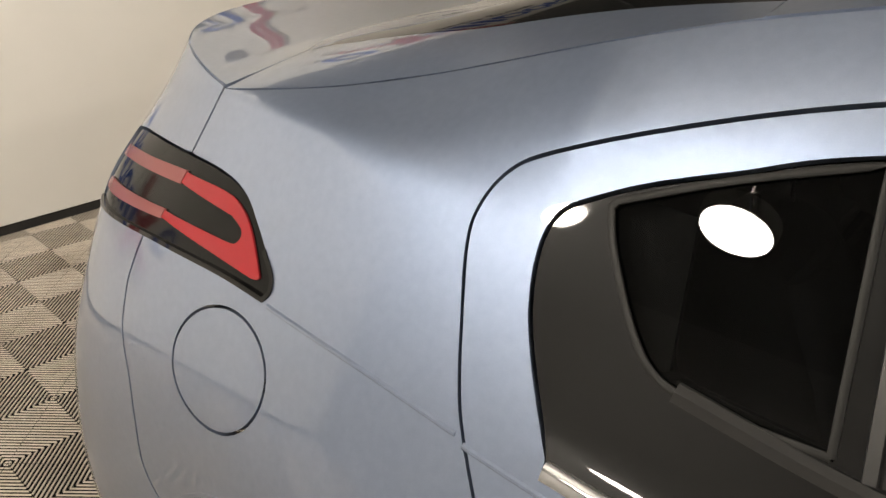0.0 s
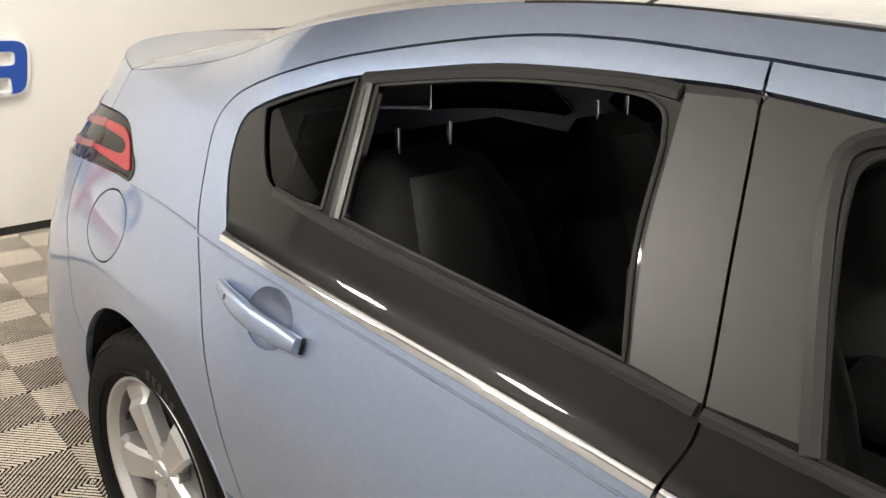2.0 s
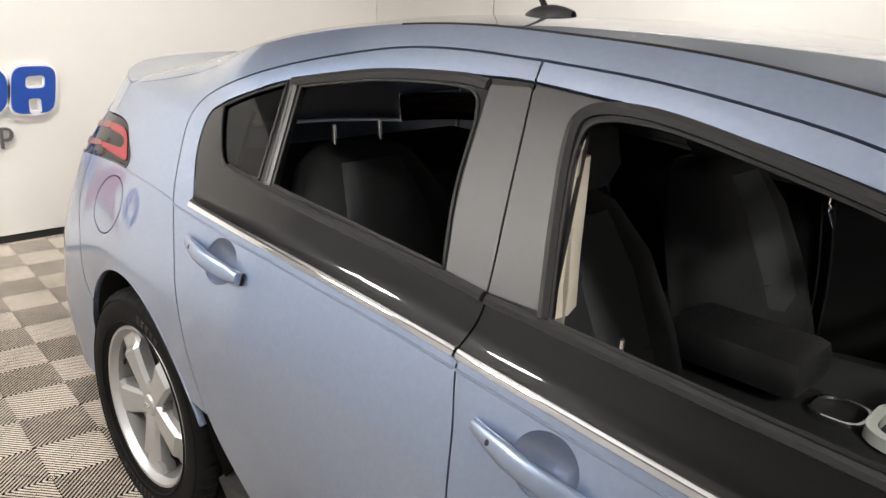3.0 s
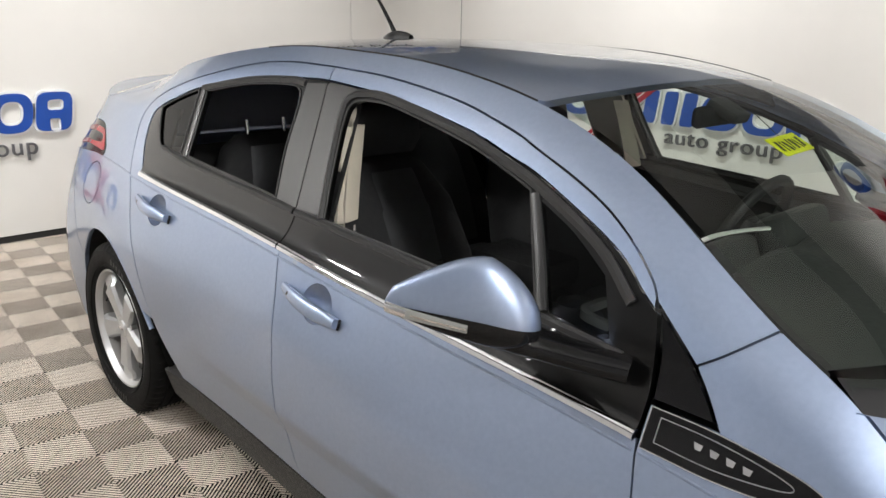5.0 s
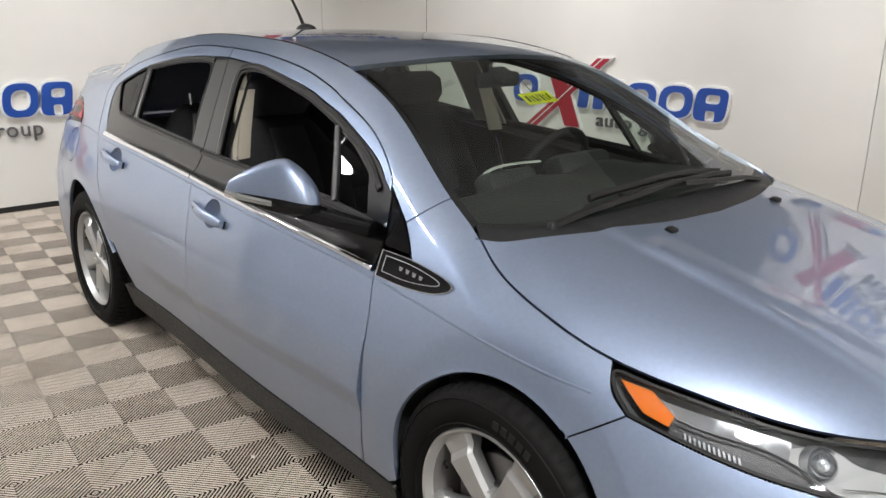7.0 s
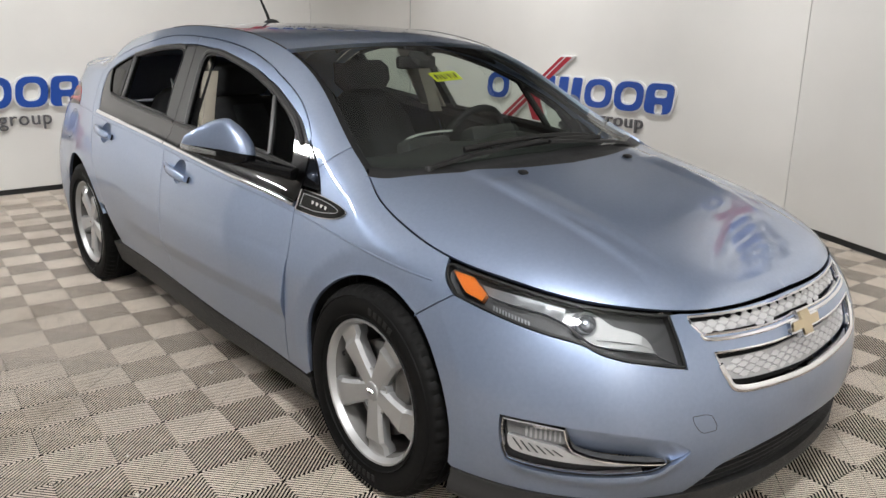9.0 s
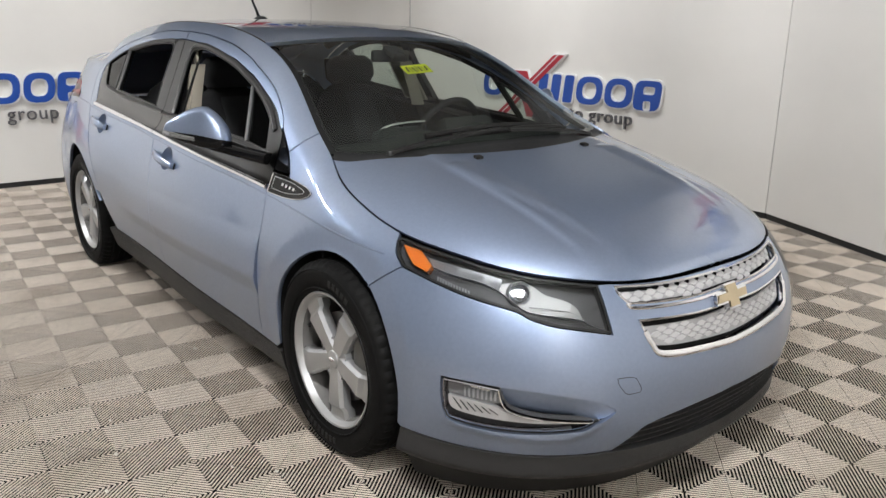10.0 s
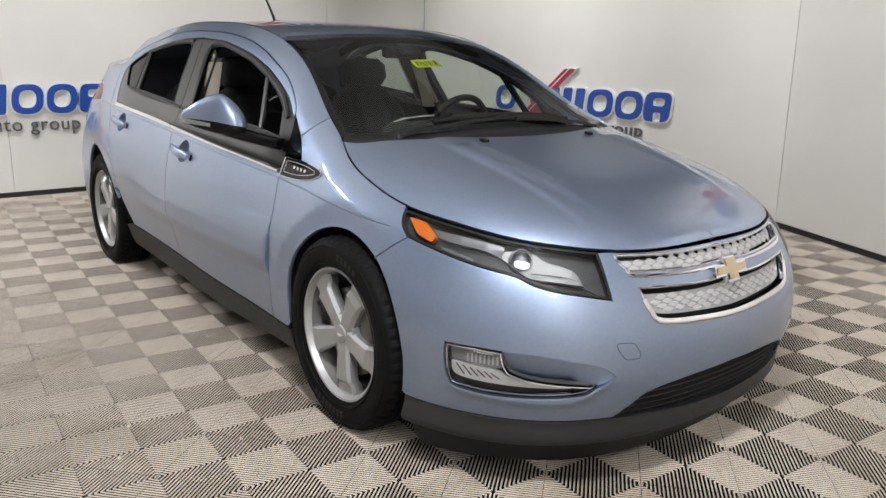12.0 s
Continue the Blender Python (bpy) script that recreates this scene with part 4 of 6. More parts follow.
# ---- wheels ----
def wheel(x, side, turned):
    root = new("wheel")
    root.parent = car
    bm = bmesh.new()
    half = [(0.222, 0.088), (0.236, 0.097), (0.262, 0.106), (0.288, 0.107), (0.308, 0.101), (0.320, 0.092), (0.3265, 0.078), (0.3285, 0.060), (0.3285, 0.056), (0.3215, 0.055), (0.3215, 0.048), (0.329, 0.047), (0.3295, 0.021), (0.322, 0.020), (0.322, 0.013), (0.3295, 0.012)]
    profile = [(r, -y) for r, y in half] + [(r, y) for r, y in reversed(half)]
    steps, rows = 168, []
    for i in range(steps):
        a = 2 * math.pi * i / steps
        cut = 0.006 if i % 3 == 0 else 0.0
        row = []
        for r, y in profile:
            rr = r - (cut if 0.056 < abs(y) < 0.095 and r > 0.31 else cut * 0.6 if 0.021 < abs(y) < 0.047 and r > 0.32 else 0)
            row.append(bm.verts.new((rr * math.cos(a), y, rr * math.sin(a))))
        rows.append(row)
    for i in range(steps):
        p, q = rows[i], rows[(i + 1) % steps]
        for j in range(len(profile) - 1):
            bm.faces.new((p[j], p[j + 1], q[j + 1], q[j]))
    bmesh.ops.recalc_face_normals(bm, faces=bm.faces)
    tyre = part("tyre", bm, TYRE, root, "black treaded tyre", smooth=35)
    # raised marks on the side wall, and its moulded rings
    for r in (0.243, 0.302):
        bm = bmesh.new()
        lathe(bm, [(r - 0.002, -0.103), (r, -0.1075 if r < 0.3 else -0.106), (r + 0.002, -0.103)], 96, "y")
        part("side_ring", bm, TYRE, root, smooth=40)
    for start, count in ((62, 5), (-118, 8)):
        for k in range(count):
            a = radians(start + k * 5.2)
            bm = bmesh.new()
            box_mesh(bm, (0.017, 0.004, 0.022), (0, 0, 0), 0.001, segments=1)
            bm.transform(Matrix.Translation((0.273 * math.cos(a), -0.1065, 0.273 * math.sin(a))) @ Matrix.Rotation(math.pi / 2 - a, 4, "Y"))
            part("side_mark", bm, RUBBER, root, "raised mark")
    bm = bmesh.new()
    lathe(bm, [(0.2285, -0.092), (0.226, -0.096), (0.220, -0.094), (0.214, -0.084), (0.209, -0.074)], 96, "y")
    part("rim", bm, ALLOY, root, "silver five-spoke alloy rim", smooth=40)
    # same alloy as the rim, coloured darker for the shade inside
    bm = bmesh.new()
    lathe(bm, [(0.209, -0.074), (0.204, -0.06), (0.198, -0.02), (0.196, 0.05), (0.21, 0.085), (0.225, 0.09)], 96, "y")
    part("rim_barrel", bm, SHADED_ALLOY, root, "inner barrel, alloy darkened to stand for shade", smooth=40)
    for k in range(5):
        a = radians(turned + 72 * k)
        bm, rings = bmesh.new(), []
        for r, w, y in ((0.028, 0.030, -0.078), (0.06, 0.033, -0.081), (0.10, 0.0355, -0.084), (0.14, 0.040, -0.0865), (0.158, 0.043, -0.0875), (0.174, 0.046, -0.076), (0.204, 0.051, -0.0745), (0.221, 0.059, -0.083)):
            e = 0.008
            sec = [(-w, y + 0.040), (-w - 0.001, y + 0.012), (-w + e, y), (w - e, y), (w + 0.001, y + 0.012), (w, y + 0.040)]
            rings.append([bm.verts.new((r * math.cos(a) - t * math.sin(a), o, r * math.sin(a) + t * math.cos(a))) for t, o in sec])
        for p, q in zip(rings, rings[1:]):
            for j in range(6):
                bm.faces.new((p[j], p[(j + 1) % 6], q[(j + 1) % 6], q[j]))
        bm.faces.new(rings[0]), bm.faces.new(rings[-1])
        bmesh.ops.recalc_face_normals(bm, faces=bm.faces)
        part("spoke", bm, ALLOY, root, smooth=22)
        b = a + radians(36)
        bm = bmesh.new()
        lathe(bm, [(0.0, -0.068), (0.0075, -0.068), (0.0095, -0.064), (0.0095, -0.05)], 6, "y", (0.057 * math.cos(b), 0, 0.057 * math.sin(b)))
        part("lug_nut", bm, CHROME, root, smooth=30)
        bm = bmesh.new()
        lathe(bm, [(0.0175, -0.05), (0.0175, -0.074), (0.0135, -0.0755), (0.012, -0.05)], 20, "y", (0.057 * math.cos(b), 0, 0.057 * math.sin(b)))
        part("lug_pocket", bm, ALLOY, root, smooth=30)
    bm = bmesh.new()
    lathe(bm, [(0.0, -0.0845), (0.020, -0.0845), (0.028, -0.082), (0.031, -0.078), (0.052, -0.072), (0.072, -0.062), (0.074, -0.03), (0.0, -0.03)], 40, "y")
    hub = part("hub", bm, ALLOY, root, smooth=35)
    bm = bmesh.new()
    box_mesh(bm, (0.030, 0.003, 0.009), (0, -0.0855, 0), 0.001, segments=1)
    box_mesh(bm, (0.011, 0.0034, 0.013), (0, -0.0857, 0), 0.001, segments=1)
    part("hub_mark", bm, CHROME, root, "plain bright emblem")
    bm = bmesh.new()
    lathe(bm, [(0.07, -0.012), (0.148, -0.012), (0.150, -0.015), (0.150, -0.034), (0.148, -0.036), (0.085, -0.036), (0.08, -0.05), (0.0, -0.05)], 64, "y")
    part("brake_disc", bm, STEEL, root, "worn steel brake disc", smooth=35)
    bm = bmesh.new()
    box_mesh(bm, (0.075, 0.075, 0.16), (0.118, -0.02, 0.05), 0.015)
    part("brake_caliper", bm, STEEL, root, smooth=35)
    bm = bmesh.new()
    sweep(bm, [(-0.186, -0.055, 0.06), (-0.176, -0.066, 0.062), (-0.158, -0.074, 0.064)], round_section(0.0042))
    part("valve", bm, RUBBER, root, smooth=50)
    root.matrix_basis = Matrix.Translation((x, side * 0.756, HUB_Z)) @ (Matrix.Identity(4) if side < 0 else Matrix.Rotation(math.pi, 4, "Z"))
    return root


for side in (-1, 1):
    for x in (-AXLE, AXLE):
        wheel(x, side, -86 if x > 0 else -92)


# ---- side details ----
def closed(line):
    return [*line, line[0]]


def door_mirror(side):
    root = new("door_mirror")
    root.parent = car
    tip, end = Vector((0.452, -1.008, 0.988)), Vector((0.672, -0.842, 0.985))
    along = end - tip
    length = along.length
    along.normalize()
    ahead = along.cross(Vector((0, 0, 1))).normalized()

    def shell(lo, hi, grow=0.0, n=26, m=40):
        """A drop shape: blunt inside, drawn out to a point outside; from height angle lo to hi."""
        bm, rings = bmesh.new(), []
        for i in range(n + 1):
            t = i / n
            x = (0.5 - 0.5 * math.cos(math.pi * t)) * length
            u = x / length
            body = max(0.0, u * (1.0 - u**7)) ** 0.62 if 0 < t < 1 else 0.0
            peak = 1.02 * (ease(u, -0.30, 0.66) if u < 0.66 else 1 - 0.80 * ((u - 0.66) / 0.34) ** 1.25) * min(1, 6 * body)
            peak = 0.6 * peak + 0.4 * body
            ring = []
            for k in range(m + 1):
                g = radians(lo + (hi - lo) * k / m)
                up = (0.125 * float(peak) / max(body, 1e-6) if math.sin(g) > 0 else 0.066 * (1 - 0.35 * u)) * body
                deep = 0.062 * body ** 0.9
                c, s = math.cos(g), math.sin(g)
                w = abs(c) ** (0.85 if s > 0 else 0.5) * math.copysign(1, c)
                p = tip + along * x + ahead * (w * (deep + grow)) + Vector((0, 0, -0.024 * u + s * (up + grow)))
                ring.append(bm.verts.new((p.x, p.y * -side, p.z)))
            rings.append(ring)
        for a, b in zip(rings, rings[1:]):
            for k in range(m):
                bm.faces.new((a[k], a[k + 1], b[k + 1], b[k]))
        bmesh.ops.remove_doubles(bm, verts=bm.verts, dist=1e-5)
        bmesh.ops.recalc_face_normals(bm, faces=bm.faces)
        return bm

    part("mirror_cap", shell(4, 188), PAINT, root, "body-coloured cap", smooth=60)
    part("mirror_base", shell(172, 366, 0.0005), GLOSS_BLACK, root, "gloss black underside", smooth=60)
    # indicator along the front of the seam
    bm = bmesh.new()
    path = []
    for t in np.linspace(0.02, 0.56, 16):
        u = t
        body = max(0.0, u * (1.0 - u**7)) ** 0.62
        p = tip + along * (u * length) + ahead * (0.062 * body**0.9) + Vector((0, 0, -0.024 * u - 0.004))
        path.append((p.x, p.y * -side, p.z))
    sweep(bm, path, lambda t: [(-0.004, -0.012 + 0.004 * t), (0.004, -0.010 + 0.003 * t), (0.005, 0.0), (0.004, 0.009 - 0.003 * t), (-0.004, 0.010 - 0.003 * t)])
    lamp = part("indicator", bm, LAMP_PALE, root, "clear indicator strip", smooth=30)
    bm = bmesh.new()
    sweep(bm, path[5:], lambda t: [(0.003, -0.002), (0.0068, -0.0015), (0.0068, 0.0015), (0.003, 0.002)])
    part("indicator_bar", bm, CHROME, lamp, "bright bar in the strip", smooth=30)
    bm = bmesh.new()
    sweep(bm, path[:5], lambda t: [(-0.002, -0.010), (0.0066, -0.007), (0.0075, 0.0), (0.0066, 0.006), (-0.002, 0.008)])
    part("indicator_tip", bm, CHROME, lamp, "chrome end of the strip", smooth=40)
    bm = bmesh.new()
    arm = flow([(0.60, -0.872, 0.944), (0.655, -0.835, 0.930), (0.72, -0.80, 0.917), (0.80, -0.760, 0.905)], 5)
    sweep(bm, [(x, y * -side, z) for x, y, z in arm], lambda t: [((0.052 - 0.022 * t) * math.copysign(abs(math.cos(g)) ** 0.7, math.cos(g)), 0.021 * math.copysign(abs(math.sin(g)) ** 0.8, math.sin(g))) for g in np.linspace(0, 2 * math.pi, 16, endpoint=False)])
    part("mirror_arm", bm, GLOSS_BLACK, root, "gloss black arm", smooth=50)


SAIL = loop([(0.85, 0.872), (0.955, 0.872)], flow([(0.955, 0.872), (0.928, 0.902), (0.893, 0.935)]), [(0.808, 1.003)], flow([(0.808, 1.003), (0.835, 0.94), (0.848, 0.872)]))
BADGE = loop(flow([(0.852, 0.863), (0.964, 0.862), (1.068, 0.854), (1.122, 0.845), (1.138, 0.834), (1.118, 0.82), (1.068, 0.806), (0.972, 0.797), (0.852, 0.798)]))
BADGE_IN = loop(flow([(0.872, 0.852), (0.964, 0.851), (1.05, 0.844), (1.092, 0.835), (1.07, 0.824), (0.972, 0.812), (0.872, 0.813)]))
REAR_PILLAR = loop(flow([(-0.318, 1.0), (-0.352, 1.12), (-0.366, 1.235), (-0.372, 1.294)]), [(-0.290, 1.298)], upto(SPLIT, lambda q: 0.99 < q[1] < 1.298), [(-0.226, 0.99)])
FRONT_PILLAR = loop(upto(SPLIT, lambda q: 0.99 < q[1] < 1.302), [(-0.226, 0.99), (-0.118, 0.99)], flow([(-0.118, 0.99), (-0.160, 1.12), (-0.187, 1.22), (-0.184, 1.262), (-0.150, 1.283), (-0.10, 1.287)], 6), [(-0.19, 1.2965), (-0.278, 1.302)])


def side_details(side):
    kw = {"side": side}
    drape("rear_pillar_cover", REAR_PILLAR, tub, PILLAR, car, lift=0.001, label="satin grey pillar cover", **kw)
    drape("front_pillar_cover", FRONT_PILLAR, tub, PILLAR, car, lift=0.001, label="satin grey pillar cover", **kw)
    drape("sail_panel", SAIL, tub, GLOSS_BLACK, car, lift=0.001, label="gloss black corner panel", **kw)
    badge = drape("badge_panel", BADGE, tub, GLOSS_BLACK, car, lift=0.003, gap=0, label="gloss black badge panel", **kw)
    thin = [(-0.0016, 0.0), (-0.001, 0.0018), (0.001, 0.0018), (0.0016, 0.0)]
    strip("chrome_edge", closed(spaced(BADGE, 0.012)), tub, CHROME, badge, thin, side, lift=0.003)
    strip("inner_edge", closed(spaced(BADGE_IN, 0.012)), tub, SATIN_CHROME, badge, [(0.6 * a, 0.6 * b) for a, b in thin], side, lift=0.003)
    for k in range(4):
        s, z = 0.935 + 0.027 * k, 0.834 - 0.0012 * k
        drape("badge_bar", [(s, z + 0.0055), (s + 0.016, z + 0.0045), (s + 0.014, z - 0.0045), (s + 0.004, z - 0.0045)], tub, CHROME, badge, lift=0.006, gap=0, depth=0.003, **kw)
    ridge = [(-0.004, -0.001), (-0.0015, 0.0018), (0.001, 0.002), (0.004, -0.001)]
    strip("body_line", chrome_line(0.85, 1.585, -0.022), tub, PAINT, car, ridge, side)
    strip("body_line", flow([(-1.468, 0.961), (-1.297, 0.956), (-1.166, 0.9465)], 8), tub, PAINT, car, ridge, side)
    # rubber seals round the panes, bars between them, belt mouldings
    seal = [(-0.010, -0.006), (-0.009, 0.002), (0.0, 0.005), (0.009, 0.002), (0.010, -0.006)]
    small = [(0.35 * a, 0.35 * b) for a, b in seal]
    for name, line in (("quarter_seal", QUARTER_GLASS), ("rear_window_seal", REAR_GLASS), ("front_window_seal", FRONT_GLASS)):
        strip(name, closed(spaced(np.array(line), 0.02)), tub, RUBBER, car, small, side, label="black rubber seal")
    strip("window_bar", flow([(-0.832, 1.042), (-0.848, 1.14), (-0.866, 1.238)], 10), tub, SATIN_BLACK, car, [(-0.012, -0.006), (-0.011, 0.002), (-0.002, 0.004), (0.0, 0.001), (0.002, 0.004), (0.011, 0.002), (0.012, -0.006)], side, label="satin black window bar")
    strip("window_bar", flow([(0.591, 0.945), (0.545, 1.04), (0.491, 1.14)], 10), tub, SATIN_BLACK, car, [(-0.011, -0.006), (-0.010, 0.004), (0.0, 0.007), (0.010, 0.004), (0.011, -0.006)], side, label="satin black window bar")
    frame_line = [(-0.011, -0.004), (-0.010, 0.003), (0.0, 0.007), (0.010, 0.003), (0.011, -0.004)]
    strip("window_moulding", flow([(-0.878, 1.243), (-0.64, 1.283), (-0.45, 1.296), (-0.376, 1.292)], 10), tub, SATIN_BLACK, car, frame_line, side)
    strip("window_moulding", flow([(-0.112, 0.985), (-0.158, 1.13), (-0.182, 1.225), (-0.176, 1.268), (-0.12, 1.284), (0.0, 1.276), (0.26, 1.226), (0.40, 1.185), (0.50, 1.15), (0.66, 1.075), (0.756, 1.0)], 8), tub, SATIN_BLACK, car, frame_line, side)
    belt = [(-0.009, -0.003), (-0.008, 0.004), (0.001, 0.006), (0.008, 0.002), (0.009, -0.003)]
    strip("belt_moulding", flow([(-0.985, 1.052), (-0.84, 1.033), (-0.6, 1.012), (-0.33, 0.993), (-0.23, 0.984)], 8), tub, SATIN_BLACK, car, belt, side)
    strip("belt_moulding", flow([(-0.222, 0.982), (-0.1, 0.976), (0.25, 0.957), (0.58, 0.935), (0.77, 0.917)], 8), tub, SATIN_BLACK, car, belt, side)
    strip("roof_moulding", [(s, float(CREST(s)) + 0.001) for s in np.linspace(-0.66, 0.39, 50)], tub, SATIN_BLACK, car, [(-0.003, -0.004), (0.0, 0.001), (0.003, -0.004)], side)
    lip = [(-0.005, -0.014), (-0.004, 0.001), (0.003, 0.001), (0.005, -0.006)]
    strip("arch_lip", arc(AXLE + 0.015, HUB_Z + 0.008, 0.361, 60, 184, 44), tub, PAINT, car, lip, side, lift=-0.0085)
    strip("arch_lip", arc(-AXLE, HUB_Z, 0.389, 18, 142, 44), tub, PAINT, car, lip, side)
    door_mirror(side)


for side in (-1, 1):
    side_details(side)
bm = bmesh.new()
lathe(bm, [(0.0, 0.022), (0.0035, 0.021), (0.0035, 0.0)], 10, "z", (0.02, -0.752, 0.975))
part("lock_pin", bm, CHROME, car, smooth=50)


# ---- front ----
def shifted(points, lift, surface=whole, side=-1):
    p, n = laid(surface, np.array(points, float), side)
    return p + n * lift


def front_grille(name, outline, rows, cols, lo, hi, zlo, zhi, rim):
    back = drape(name, outline, whole, BLACK_VOID, car, lift=-0.030, gap=-0.003, depth=0.03, step=0.03, label="silver honeycomb grille in a black surround")
    inner = shrunk(np.array(outline), rim)
    inner = inner[np.arange(0, len(inner), 2)]
    drape("insert", inner, whole, GRILLE_SHADE, back, lift=-0.016, depth=0.008, step=0.03, label="grey insert")
    verts, faces = [], []
    for r in range(rows):
        for c in range(cols):
            s = lo + (hi - lo) * (c + (0.5 if r % 2 else 0.0)) / cols
            z = zlo + (zhi - zlo) * (r + 0.5) / rows
            a, b = 0.47 * (hi - lo) / cols, 0.90 * (zhi - zlo) / rows
            ring = [(s - a, z), (s - a * 0.35, z + b * 0.72), (s + a * 0.35, z + b * 0.72), (s + a, z), (s + a * 0.35, z - b * 0.72), (s - a * 0.35, z - b * 0.72)]
            if inside(inner, np.array(ring)).sum() < (6 if rim > 0.01 else 4) or not inside(inner, np.array([(s, z)])).all():
                continue
            first = len(verts)
            verts += [tuple(p) for p in shifted(ring, -0.0152)] + [tuple(p) for p in shifted([((x - s) * 0.80 + s, (y - z) * 0.80 + z) for x, y in ring], -0.0135)]
            faces += [(first + k, first + (k + 1) % 6, first + 6 + (k + 1) % 6, first + 6 + k) for k in range(6)] + [tuple(first + 6 + k for k in range(6))]
    me = bpy.data.meshes.new("honeycomb")
    me.from_pydata(verts, [], faces)
    me.materials.append(GRILLE_SILVER)
    bm = bmesh.new()
    bm.from_mesh(me)
    bmesh.ops.recalc_face_normals(bm, faces=bm.faces)
    bm.to_mesh(me)
    bm.free()
    ob = new("honeycomb", me)
    ob.parent = back
    tagged(ob, "satin silver honeycomb relief", kind="stuff")
    return back


low = front_grille("lower_grille", GRILLE_LOW, 9, 17, 2.45, 3.25, 0.505, 0.612, 0.013)
top = front_grille("upper_grille", GRILLE_UP, 4, 19, 2.40, 3.30, 0.645, 0.698, 0.0065)
bright = [(-0.0035, -0.012), (-0.0032, 0.002), (0.0, 0.004), (0.0032, 0.002), (0.0035, -0.012)]
wide = [(-0.009, -0.010), (-0.008, 0.003), (-0.003, 0.006), (0.004, 0.005), (0.009, 0.001), (0.009, -0.010)]
strip("chrome_edge", closed(spaced(GRILLE_UP, 0.018)), whole, CHROME, top, bright, label="bright chrome edge")
strip("chrome_edge", [q for q in spaced(GRILLE_LOW, 0.018)] + [GRILLE_LOW[0]], whole, CHROME, low, bright, label="bright chrome edge")
under = flow([(2.470, 0.585), (2.487, 0.553), (2.527, 0.517), (2.7, 0.503), (2.85, 0.496), (3.0, 0.503), (3.173, 0.517), (3.213, 0.553), (3.230, 0.585)])
strip("chrome_sill", under, whole, CHROME, low, wide, lift=0.001, label="wide chrome lower edge")
strip("chrome_sill", flow([(2.425, 0.657), (2.46, 0.643), (2.66, 0.634), (2.85, 0.634), (3.04, 0.634), (3.24, 0.643), (3.275, 0.657)]), whole, CHROME, top, [(0.6 * a, 0.8 * b) for a, b in wide], lift=0.001)
emblem = drape("emblem", [(2.775, 0.632), (2.825, 0.632), (2.825, 0.650), (2.885, 0.650), (2.885, 0.632), (2.935, 0.632), (2.925, 0.602), (2.878, 0.602), (2.878, 0.584), (2.822, 0.584), (2.822, 0.602), (2.765, 0.602)], whole, CHROME, car, lift=0.012, gap=0, depth=0.02, label="plain gold cross with chrome rim")
drape("emblem_face", [(2.782, 0.627), (2.830, 0.627), (2.830, 0.645), (2.880, 0.645), (2.880, 0.627), (2.928, 0.627), (2.919, 0.607), (2.873, 0.607), (2.873, 0.589), (2.827, 0.589), (2.827, 0.607), (2.772, 0.607)], whole, GOLD, emblem, lift=0.0155, gap=0, depth=0.003)


